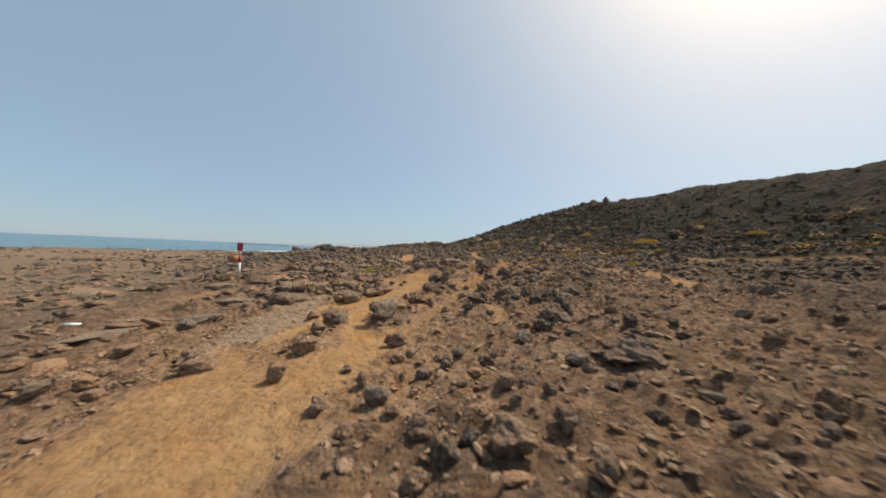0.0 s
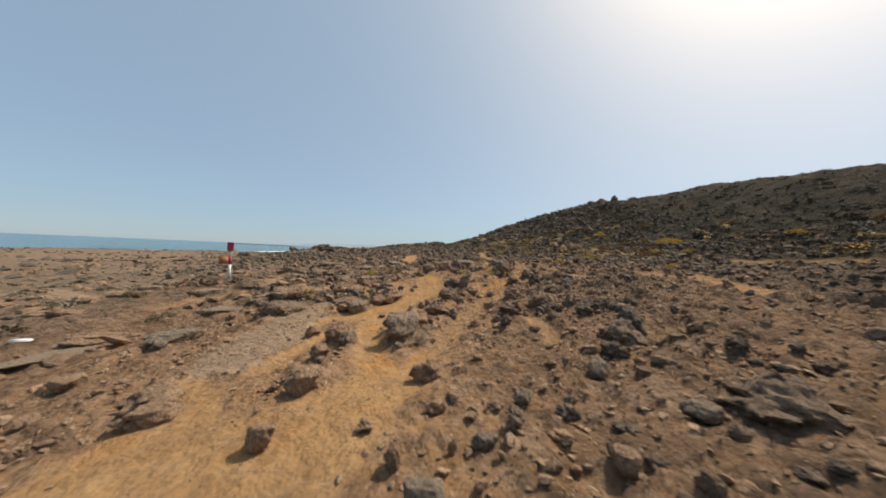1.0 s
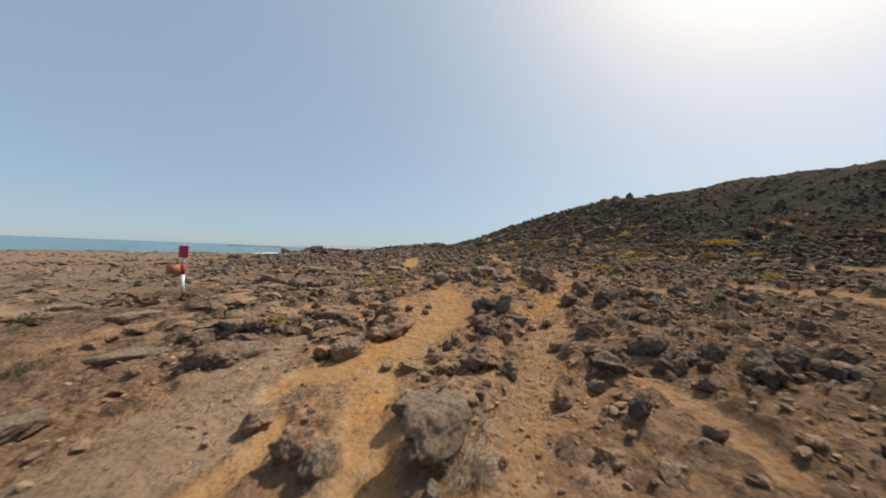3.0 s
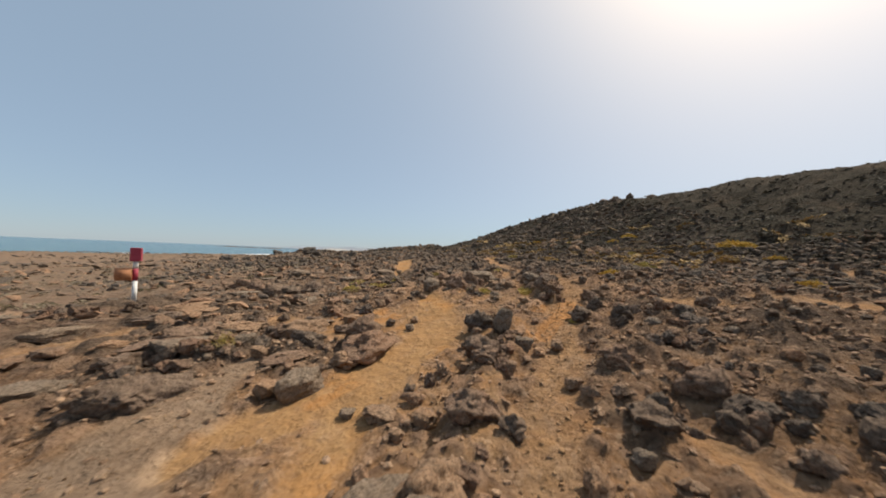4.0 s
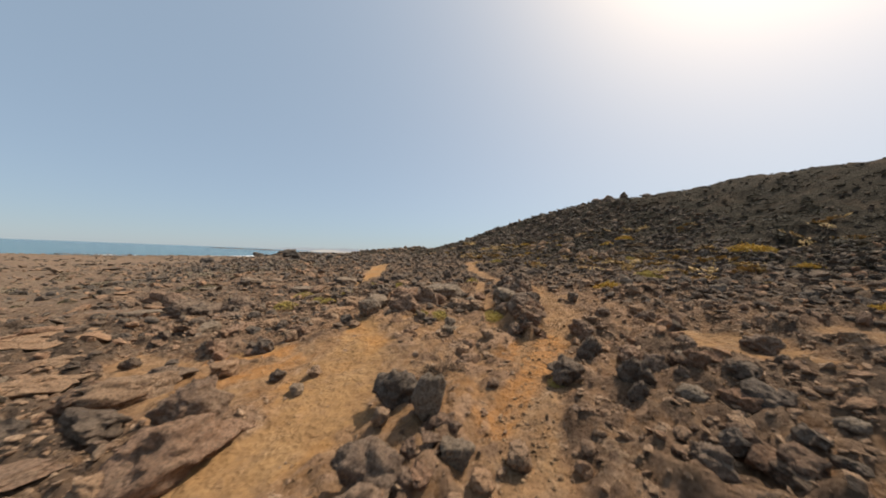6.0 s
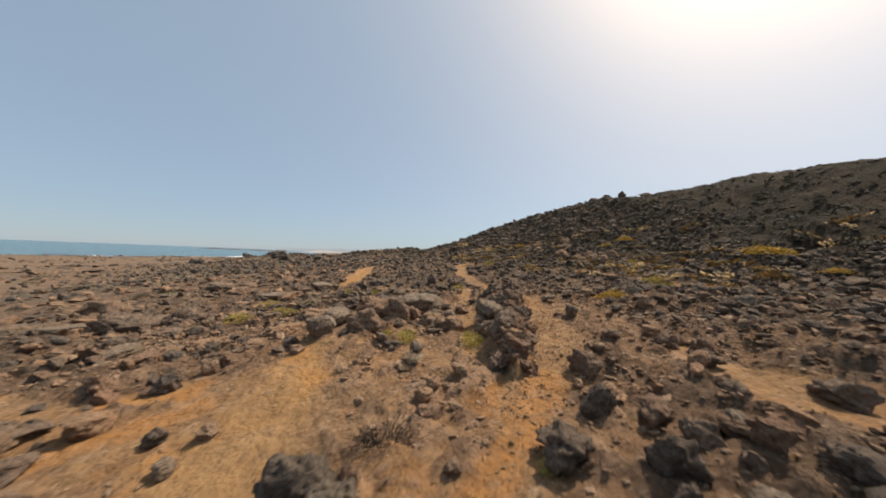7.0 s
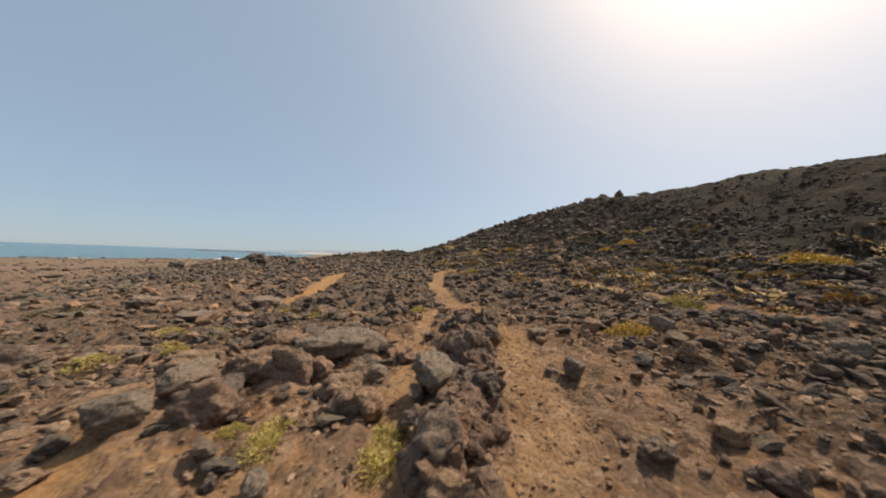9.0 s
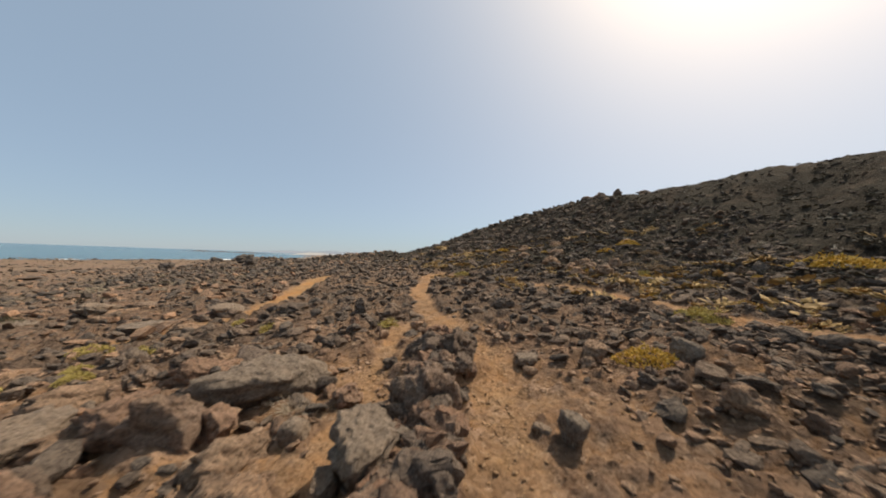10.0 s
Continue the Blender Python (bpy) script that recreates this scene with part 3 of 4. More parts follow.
def box(bm, size, at):
    bmesh.ops.create_cube(bm, size=1.0, matrix=Matrix.Translation(at) @ Matrix.Diagonal((*size, 1)))


def far_house(turn, far, wide, high):
    x, y = toward(turn, far)
    house = thing("house", "white flat-roofed house on the far sandy shore", "house", (x, y, SEA_Z + 8.0), -turn, "white houses on the far shore")
    bm = bmesh.new()
    box(bm, (wide, 10, high), (0, 0, high / 2))
    part("wall", bm, WHITE_WALL, house)
    bm = bmesh.new()
    box(bm, (wide + 0.8, 10.8, 0.6), (0, 0, high + 0.3))
    part("roof", bm, WHITE_WALL, house)
    for k in range(max(2, int(wide / 7))):
        bm = bmesh.new()
        box(bm, (1.8, 0.2, 1.8), ((k + 0.5) * wide / max(2, int(wide / 7)) - wide / 2, -5.08, high * 0.55))
        part("window", bm, DARK_GLASS, house)


rng = random.Random(5)
for k in range(22):
    far_house(-16 + k * 0.6 + rng.uniform(-0.3, 0.3), rng.uniform(1400, 1480), rng.uniform(10, 34), rng.uniform(5, 10))


# ---- lava rocks ----
def rock_mesh(name, seed, kind, detail=3):
    """A block about 1 wide, resting at z = 0 with its foot sunk a little."""
    r = random.Random(seed)
    bm = bmesh.new()
    bmesh.ops.create_icosphere(bm, subdivisions=detail, radius=0.5)
    off = Vector((seed * 3.7, seed * 1.9, seed * 5.3))
    planes = []
    cuts = {"rough": 13, "slab": 10, "smooth": 4}[kind]
    for _ in range(cuts):
        n = Vector((r.uniform(-1, 1), r.uniform(-1, 1), r.uniform(-0.5, 1))).normalized()
        planes.append((n, r.uniform(0.22, 0.40) if kind != "smooth" else r.uniform(0.38, 0.46)))
    if kind == "slab":
        planes.append((Vector((r.uniform(-0.15, 0.15), r.uniform(-0.15, 0.15), 1)).normalized(), 0.2))
    for v in bm.verts:
        p = v.co.copy()
        for n, d in planes:
            over = p.dot(n) - d
            if over > 0:
                p -= n * over * 0.86
        q = p * 2.1 + off
        if kind == "rough":
            knob = q * 1.25 + 0.25 * noise.noise_vector(q * 1.3)
            bumpy = 0.20 * (0.42 - noise.voronoi(knob)[0][0]) + 0.12 * (0.4 - noise.voronoi(knob * 2.3)[0][0]) + 0.10 * (0.2 - abs(noise.noise(q * 2.1)))
            bumpy += (0.07 * (0.4 - noise.voronoi(knob * 5.1)[0][0]) if detail > 2 else 0) + 0.035 * noise.noise(q * 9) + (0.03 * noise.noise(q * 19) if detail > 3 else 0)
        elif kind == "slab":
            bumpy = 0.07 * noise.noise(q) + 0.11 * (0.2 - abs(noise.noise(q * 2.2))) + 0.09 * (0.2 - abs(noise.noise(q * 5))) + 0.05 * (0.4 - noise.voronoi(q * 3.1)[0][0]) + 0.03 * noise.noise(q * 10)
        else:
            bumpy = 0.05 * noise.noise(q) + 0.015 * noise.noise(q * 3.5)
        v.co = p + p.normalized() * bumpy
    lo, hi = min(v.co.z for v in bm.verts), max(v.co.z for v in bm.verts)
    wide = max(max(v.co.x for v in bm.verts) - min(v.co.x for v in bm.verts), max(v.co.y for v in bm.verts) - min(v.co.y for v in bm.verts))
    for v in bm.verts:
        v.co = Vector((v.co.x / wide, v.co.y / wide, (v.co.z - lo) / (hi - lo) * 1.18 - 0.18))
    me = bpy.data.meshes.new(name)
    bm.to_mesh(me)
    bm.free()
    return shade(me, kind == "smooth" or detail > 3)


ROCK_SHAPES = {"d": [], "b": [], "g": [], "s": []}
for k in range(10):
    me = rock_mesh("lava_rock", 10 + k, "rough", 4)
    me.materials.append(LAVA if k % 2 else BLACK_LAVA)
    ROCK_SHAPES["d"].append(me)
for k in range(6):
    me = rock_mesh("brown_rock", 40 + k, "rough" if k % 2 else "slab", 4)
    me.materials.append(BROWN_LAVA)
    ROCK_SHAPES["b"].append(me)
for k in range(6):
    me = rock_mesh("basalt_rock", 70 + k, "slab", 4)
    me.materials.append(GREY_LAVA)
    ROCK_SHAPES["g"].append(me)
ROCK_SHAPES["h"] = []
for k in range(3):
    me = rock_mesh("shore_rock", 60 + k, "rough", 4)
    me.materials.append(HILL_LAVA)
    ROCK_SHAPES["h"].append(me)
me = rock_mesh("smooth_rock", 95, "smooth", 4)
me.materials.append(GREY_LAVA)
ROCK_SHAPES["s"].append(me)
ROCK_WORDS = {
    "d": ("lava_rock", ("rough dark grey lava rock lying on brown soil", "jagged blackish lava block beside the trail", "porous dark lava boulder half sunk in gravel")),
    "b": ("lava_rock", ("rusty brown lava rock on the ochre trail", "rough reddish-brown stone half buried in dry soil")),
    "g": ("basalt_slab", ("flat grey basalt slab with worn edges", "angular grey basalt stone on dusty soil")),
    "h": ("lava_rock", ("black lava block standing up from the shore", "dark lava hummock on the rocky coast")),
    "s": ("smooth_stone", ("smooth rounded grey-brown stone beside dry twigs",)),
}
rock_dice = random.Random(17)
TAKEN = []


def place_rock(kind, x, y, wide, high, turn=None):
    name, words = ROCK_WORDS[kind]
    ob = new(name, rock_dice.choice(ROCK_SHAPES[kind]))
    turn = rock_dice.uniform(0, 360) if turn is None else turn
    low = float(ground_z(x + wide * np.array((0, 0.3, -0.3, 0, 0)), y + wide * np.array((0, 0, 0, 0.3, -0.3))).min())
    ob.matrix_basis = pose(x, y, low + 0.004, rock_dice.uniform(-9, 9), rock_dice.uniform(-9, 9), turn) @ Matrix.Diagonal((wide * rock_dice.uniform(1.0, 1.2), wide * rock_dice.uniform(0.85, 1.05), (high if high > wide else min(high, 0.74 * wide)) * 1.12, 1))
    TAKEN.append((x, y, wide * 0.5))
    large = "large " if wide > 0.45 else "small " if wide < 0.2 else ""
    return tagged(ob, large + rock_dice.choice(words), "rock", "loose lava rocks along the trail")


DARK_NEAR = [
    (0.75, 1.06, 0.23, 0.17), (0.91, 1.22, 0.18, 0.15), (0.5, 1.28, 0.25, 0.17), (3.43, 1.31, 0.15, 0.12), (1.67, 1.46, 0.22, 0.19), (3.31, 1.6, 0.14, 0.11),
    (2.22, 2.5, 0.17, 0.12), (1.5, 2.57, 0.22, 0.09), (0.64, 2.59, 0.21, 0.17), (2.65, 2.78, 0.45, 0.2), (2.99, 2.95, 0.46, 0.3), (1.23, 3.06, 0.14, 0.14),
    (-0.17, 3.6, 0.32, 0.24), (2.07, 4.07, 0.36, 0.19), (2.54, 4.69, 0.66, 0.4), (-0.8, 4.78, 0.33, 0.22), (-1.76, 4.8, 0.33, 0.29), (0.9, 5.26, 0.23, 0.18),
    (-2.39, 5.32, 0.25, 0.18), (1.77, 5.73, 0.24, 0.15), (1.77, 6.12, 0.28, 0.21), (-0.01, 6.25, 0.25, 0.18), (1.22, 6.4, 0.34, 0.23), (-0.38, 6.45, 0.46, 0.26),
]
DARK_MIDDLE = [
    (1.80, 6.6, 0.5, 0.28), (1.07, 6.2, 0.42, 0.24), (-3.88, 6.72, 0.54, 0.3), (-0.96, 6.98, 0.16, 0.12), (-0.76, 7.16, 0.14, 0.15), (1.34, 7.24, 0.36, 0.23), (-0.08, 7.46, 0.33, 0.18),
    (1.97, 7.68, 0.32, 0.18), (-0.11, 7.77, 0.48, 0.28), (-4.43, 7.83, 0.36, 0.31), (-2.71, 8.38, 0.49, 0.26), (-1.9, 8.46, 0.8, 0.47), (2.0, 8.48, 0.23, 0.21),
    (2.87, 8.58, 0.21, 0.13), (-0.09, 8.65, 0.52, 0.38), (0.21, 8.65, 0.14, 0.2), (2.1, 8.69, 0.32, 0.25), (1.52, 8.9, 0.37, 0.26), (2.39, 8.92, 0.26, 0.19),
    (-3.59, 9.13, 0.35, 0.22), (-2.49, 9.17, 0.32, 0.13), (2.36, 9.29, 0.3, 0.17), (1.98, 9.37, 0.36, 0.26), (3.87, 9.39, 0.36, 0.19), (3.1, 9.44, 0.27, 0.14),
]
DARK_RISE = [
    (-1.71, 9.47, 0.2, 0.14), (-3.17, 9.51, 0.58, 0.22), (2.17, 10.14, 0.34, 0.23), (3.41, 10.17, 0.31, 0.18), (1.3, 10.24, 0.25, 0.18), (3.7, 10.56, 0.23, 0.19),
    (3.4, 10.71, 0.29, 0.16), (2.85, 10.9, 0.28, 0.15), (-2.34, 11.33, 0.24, 0.1), (-0.46, 11.7, 0.52, 0.28), (0.39, 12.07, 0.25, 0.16), (4.48, 12.07, 0.19, 0.16),
    (-0.54, 12.39, 0.67, 0.39), (5.07, 12.44, 0.19, 0.1), (0.06, 12.53, 0.4, 0.25), (3.94, 12.64, 0.17, 0.12), (-5.55, 12.89, 0.63, 0.38), (0.98, 12.97, 0.3, 0.19),
    (3.94, 12.98, 0.12, 0.08), (2.08, 13.41, 0.5, 0.31), (1.75, 13.67, 0.49, 0.32),
]
DARK_FAR = [
    (-1.68, 13.76, 0.47, 0.26), (-5.37, 13.9, 0.73, 0.47), (-0.66, 14.18, 0.58, 0.16), (0.41, 14.35, 0.43, 0.22), (-7.66, 14.61, 0.87, 0.46), (-5.17, 15.75, 0.5, 0.19),
    (0.91, 16.07, 0.44, 0.34), (3.14, 16.19, 0.39, 0.23), (0.22, 16.68, 0.51, 0.32), (-1.69, 17.41, 0.64, 0.33),
]
BROWN_NEAR = [
    (0.58, 0.9, 0.21, 0.13), (1.75, 0.95, 0.2, 0.18), (1.21, 1.15, 0.35, 0.23), (-3.13, 1.52, 0.19, 0.06), (0.25, 1.67, 0.15, 0.08), (-0.25, 2.17, 0.13, 0.17),
    (0.16, 2.35, 0.08, 0.11), (-1.33, 2.4, 0.24, 0.2), (1.0, 2.48, 0.19, 0.07), (-0.56, 2.63, 0.2, 0.09), (-3.03, 3.14, 0.55, 0.22), (-1.47, 3.35, 0.32, 0.24),
    (-4.65, 3.66, 0.39, 0.15), (-6.64, 4.11, 0.58, 0.18), (-0.25, 4.88, 0.1, 0.08), (0.43, 5.64, 0.22, 0.16), (-1.16, 6.54, 0.34, 0.12), (0.74, 6.93, 0.21, 0.12),
    (-2.51, 6.94, 0.36, 0.17), (0.13, 7.3, 0.22, 0.18), (-0.64, 7.42, 0.2, 0.16), (-0.37, 7.43, 0.17, 0.11), (-1.96, 7.81, 0.42, 0.2), (0.85, 7.91, 0.21, 0.13),
]
BROWN_FAR = [
    (-0.19, 8.27, 0.19, 0.14), (-1.27, 9.44, 0.19, 0.13), (2.18, 9.57, 0.31, 0.15), (-2.5, 9.61, 0.4, 0.2), (0.91, 10.14, 0.24, 0.13), (1.53, 10.47, 0.23, 0.17),
    (1.32, 10.47, 0.17, 0.1), (1.73, 10.73, 0.18, 0.1), (1.51, 10.81, 0.26, 0.15), (-1.28, 11.05, 0.25, 0.11), (0.85, 11.65, 0.32, 0.24), (1.65, 12.74, 0.44, 0.19),
    (-3.36, 15.07, 0.34, 0.2),
]
GREY_SLABS = [
    (3.11, 1.94, 0.23, 0.08), (0.39, 2.41, 0.18, 0.1), (2.22, 2.84, 0.32, 0.15), (-1.52, 4.74, 0.28, 0.27), (-0.9, 5.39, 0.51, 0.19), (-1.51, 6.67, 0.16, 0.07),
    (-2.21, 7.25, 0.4, 0.24), (0.4, 7.92, 0.26, 0.17), (0.16, 8.32, 0.32, 0.38), (-1.3, 9.09, 0.19, 0.1), (0.35, 10.83, 0.2, 0.12), (-1.13, 11.51, 0.4, 0.27),
    (2.83, 12.14, 0.28, 0.19), (-1.21, 12.26, 0.59, 0.3), (2.65, 12.29, 0.16, 0.07), (2.86, 13.52, 0.3, 0.1), (-0.95, 13.68, 0.36, 0.14), (-5.3, 17.62, 0.86, 0.23),
    (-4.06, 18.77, 0.88, 0.32), (-8.74, 19.79, 0.91, 0.33),
]
for kind, rows in (("d", DARK_NEAR), ("d", DARK_MIDDLE), ("d", DARK_RISE), ("d", DARK_FAR), ("b", BROWN_NEAR), ("b", BROWN_FAR), ("g", GREY_SLABS)):
    for x, y, wide, high in rows:
        high *= 0.95
        place_rock(kind, x, y, min(wide, 0.55) if kind == "d" and y < 11 else wide, high)
place_rock("g", 1.45, 11.95, 0.52, 0.22, 80)
place_rock("s", 0.78, 12.36, 0.24, 0.2, 40)
place_rock("g", -8.74, 19.8, 0.9, 0.33)
for x, y, wide, high in ((13.6, 35.0, 0.8, 0.4), (14.3, 34.4, 1.2, 0.6), (15.6, 34.2, 0.8, 0.45), (13.0, 36.5, 0.7, 0.35), (16.9, 32.9, 1.1, 0.35)):
    place_rock("d", x, y, wide, high)
for x, y, wide, high in ((-27.0, 56.0, 1.8, 0.6), (-23.3, 51.0, 2.4, 1.1), (-25.0, 53.5, 1.6, 0.8), (-20.5, 47.5, 1.5, 0.8), (-60.0, 82.0, 3.6, 1.6), (-56.5, 84.0, 2.0, 0.9), (-11.8, 37.0, 1.1, 0.6), (-35.0, 62.0, 2.0, 0.9)):
    place_rock("h", x, y, wide, high)


def free_spot(x, y, r):
    return all((x - a) ** 2 + (y - b) ** 2 > (0.85 * c + r) ** 2 for a, b, c in TAKEN)


count = 0
while count < 280:
    x, y = rock_dice.uniform(-5.0, 6.0), rock_dice.uniform(1.2, 16)
    r = 0.07 + 0.09 * rock_dice.random() ** 2.5
    if rock_dice.random() < float(rubble_at(x, y)) and free_spot(x, y, r):
        place_rock(rock_dice.choice("dddbbg"), x, y, 2 * r, 1.2 * r * rock_dice.uniform(0.7, 1.2))
        count += 1


def templates(count, detail, seed):
    out = []
    for k in range(count):
        me = rock_mesh("loose", seed + k, ("rough", "slab")[k % 2], detail)
        co = np.empty(len(me.vertices) * 3, np.float32)
        me.vertices.foreach_get("co", co)
        tri = np.empty(len(me.polygons) * 3, np.int32)
        me.polygons.foreach_get("vertices", tri)
        out.append((co.reshape(-1, 3), tri.reshape(-1, 3)))
        bpy.data.meshes.remove(me)
    return out


def scatter(name, label, category, material, shapes, x, y, size, tall, seed, smooth=False):
    """Many loose stones in one mesh."""
    g = np.random.default_rng(seed)
    z = ground_z(x, y)
    cos, tris, base = [], [], 0
    turn, pick = g.uniform(0, 2 * np.pi, len(x)), g.integers(0, len(shapes), len(x))
    lean = g.normal(0, 0.22, (len(x), 2))
    for k, (co, tri) in enumerate(shapes):
        m = pick == k
        n = int(m.sum())
        if not n:
            continue
        p = np.repeat(co[None], n, 0) * np.stack([size[m] * g.uniform(0.9, 1.35, n), size[m] * g.uniform(0.7, 1.0, n), size[m] * tall[m]], -1)[:, None]
        p[..., 2] += p[..., 0] * lean[m, 0, None] + p[..., 1] * lean[m, 1, None]
        c, s = np.cos(turn[m])[:, None], np.sin(turn[m])[:, None]
        q = np.stack([p[..., 0] * c - p[..., 1] * s + x[m][:, None], p[..., 0] * s + p[..., 1] * c + y[m][:, None], p[..., 2] + z[m][:, None] - 0.12 * (size * tall)[m][:, None]], -1)
        cos.append(q.reshape(-1, 3))
        tris.append((tri[None] + (base + np.arange(n) * len(co))[:, None, None]).reshape(-1, 3))
        base += n * len(co)
    me = arrays_mesh(name, np.concatenate(cos), np.concatenate(tris), smooth)
    me.materials.append(material)
    return tagged(new(name, me), label, category, kind="stuff")


def strew(count, x0, x1, y0, y1, least, most, power, seed, density=rubble_at, keep=0.0, tall=(0.45, 0.85), clear=True):
    g = np.random.default_rng(seed)
    x, y = g.uniform(x0, x1, count * 6), g.uniform(y0, y1, count * 6)
    ok = g.random(len(x)) < density(x, y) + keep
    ok &= np.hypot(x + 8.3, y - 10.7) > 1.0
    if clear:
        ok &= bare_at(x, y) < 0.3
    x, y = x[ok][:count], y[ok][:count]
    size = least + (most - least) * g.random(len(x)) ** power
    return x, y, size, g.uniform(*tall, len(x))


SMALL, MIDDLE = templates(14, 1, 200), templates(14, 2, 300)


def hill_only(x, y):
    across = x * FALL_X + y * FALL_Y
    return soft_step(13, 18, across) * soft_step(44, 34, across) * (0.5 + 0.5 * rubble_at(x, y)) * (0.35 + 0.65 * soft_step(24, 13, x))


def foot_only(x, y):
    across = x * FALL_X + y * FALL_Y
    return soft_step(8.5, 11, across) * soft_step(19, 16, across) * (0.25 + 0.75 * rubble_at(x, y)) * (1 - 0.9 * bare_at(x, y))


def rut_only(x, y):
    return np.max([stroke(x, y, s, 0.6) for s in (RIGHT_RUT, RISE_RUT, MIDDLE_RUT)], axis=0)


def crumbs(x, y):
    return (0.10 + 0.9 * rubble_at(x, y)) * (1 - 0.82 * bare_at(x, y))


def field_only(x, y):
    return rubble_at(x, y) * soft_step(70, 20, y) + 0.05


scatter("lava_rubble", "scattered dark lava rubble on brown soil", "rubble", LAVA_RUBBLE, MIDDLE, *strew(2300, -6, 15, 0.6, 15, 0.06, 0.22, 3.0, 1, tall=(0.3, 0.7)), seed=31)
scatter("lava_rubble", "thick dark lava rubble beyond the trail", "rubble", DARK_RUBBLE, MIDDLE, *strew(4300, -12, 12, 11, 21, 0.06, 0.30, 2.8, 2, tall=(0.28, 0.62)), seed=32)
scatter("lava_rubble", "dark lava stones between the trail and the shore", "rubble", DARK_RUBBLE, SMALL, *strew(6500, -18, 14, 20, 36, 0.08, 0.34, 2.8, 10, tall=(0.28, 0.62)), seed=40)
scatter("lava_rubble", "far field of black lava blocks", "rubble", DARK_RUBBLE, SMALL, *strew(5500, -45, 12, 28, 95, 0.12, 0.5, 2.6, 3, field_only, tall=(0.25, 0.6)), seed=33)
scatter("lava_rubble", "dark lava stones thick on the foot of the hill", "rubble", DARK_RUBBLE, SMALL, *strew(5000, 3.5, 18, 6, 26, 0.05, 0.22, 2.4, 11, foot_only, tall=(0.25, 0.55)), seed=41)
scatter("hill_rubble", "dark lava stones covering the hillside", "rubble", HILL_LAVA, SMALL, *strew(11000, 2, 46, 5, 70, 0.06, 0.24, 2.6, 4, hill_only, tall=(0.2, 0.45)), seed=34)
scatter("shore_rubble", "black lava blocks running out to the shore", "rubble", HILL_LAVA, SMALL, *strew(6000, -70, 8, 20, 110, 0.12, 0.6, 2.6, 8, shore_at, tall=(0.3, 0.65)), seed=38)
scatter("flat_rubble", "dark stones over the far coastal flat", "rubble", DARK_RUBBLE, SMALL, *strew(5000, -230, -35, 15, 260, 0.3, 2.0, 2.6, 14, lambda x, y: 0.15 + 0.5 * soft_step(-0.1, 0.5, ripple(x, y, 14, 44)), tall=(0.15, 0.38)), seed=44)
scatter("field_stones", "brown stones strewn over the seaward field", "stones", LAVA_RUBBLE, SMALL, *strew(3500, -60, -4, 2, 60, 0.08, 0.55, 2.6, 5, keep=0.25, tall=(0.2, 0.5)), seed=35)
scatter("half_buried_stones", "brown stones half sunk in the soil", "stones", PEBBLE, MIDDLE, *strew(2700, -5.5, 7, 0.6, 15, 0.045, 0.14, 2.0, 9, crumbs, tall=(0.3, 0.6)), seed=39)
scatter("gravel", "loose brown and grey gravel", "gravel", PEBBLE, SMALL, *strew(7500, -4.5, 5.5, 0.6, 14, 0.018, 0.075, 2.4, 6, crumbs, tall=(0.3, 0.6), clear=False), seed=36)
scatter("gravel", "coarse red-brown gravel along the worn ruts", "gravel", CLAY_PEBBLE, SMALL, *strew(1800, -1.0, 3.2, 4.5, 14.5, 0.012, 0.05, 2.2, 12, rut_only, tall=(0.25, 0.5), clear=False), seed=42)
scatter("gravel", "fine grit and shell-white crumbs on the trail", "gravel", CLAY_PEBBLE, templates(6, 1, 400), *strew(4500, -3.6, 4.0, 0.6, 13.5, 0.008, 0.028, 1.5, 7, crumbs, keep=0.06, clear=False), seed=37)


LUMPS = []
for k in range(8):
    me = rock_mesh("lump", 520 + k, ("rough", "rough", "slab")[k % 3], 3)
    me.materials.append(CLINKER if k % 2 else BLACK_LAVA)
    LUMPS.append(me)
RED_LUMPS = LUMPS[1::2]


def lava_outcrop(line, count, seed, label, shapes=LUMPS, grow=1.0):
    """A knobbly ridge of clinker lumps along a line of (x, y, half width)."""
    r = random.Random(seed)
    x0, y0 = line[0][0], line[0][1]
    z0 = float(ground_z(x0, y0))
    ridge = thing("lava_outcrop", label, "rock outcrop", (x0, y0, z0))
    spots = []
    for k in range(count):
        s = r.random() * (len(line) - 1)
        i = int(s)
        f = s - i
        w = line[i][2] * (1 - f) + line[i + 1][2] * f
        x = line[i][0] * (1 - f) + line[i + 1][0] * f + r.gauss(0, 0.45) * w
        y = line[i][1] * (1 - f) + line[i + 1][1] * f + r.gauss(0, 0.3) * w
        spots.append((x, y, grow * (0.10 + 0.26 * r.random() ** 1.6) * (0.6 + w)))
    zs = ground_z(np.array([s[0] for s in spots]), np.array([s[1] for s in spots]))
    for (x, y, size), z in zip(spots, zs):
        lump = new("lump", r.choice(shapes))
        lump.parent = ridge
        lump.matrix_basis = pose(x - x0, y - y0, float(z) - z0 - 0.03, r.uniform(-25, 25), r.uniform(-25, 25), r.uniform(0, 360)) @ Matrix.Diagonal((size, size * r.uniform(0.7, 1), size * r.uniform(0.45, 0.72), 1))


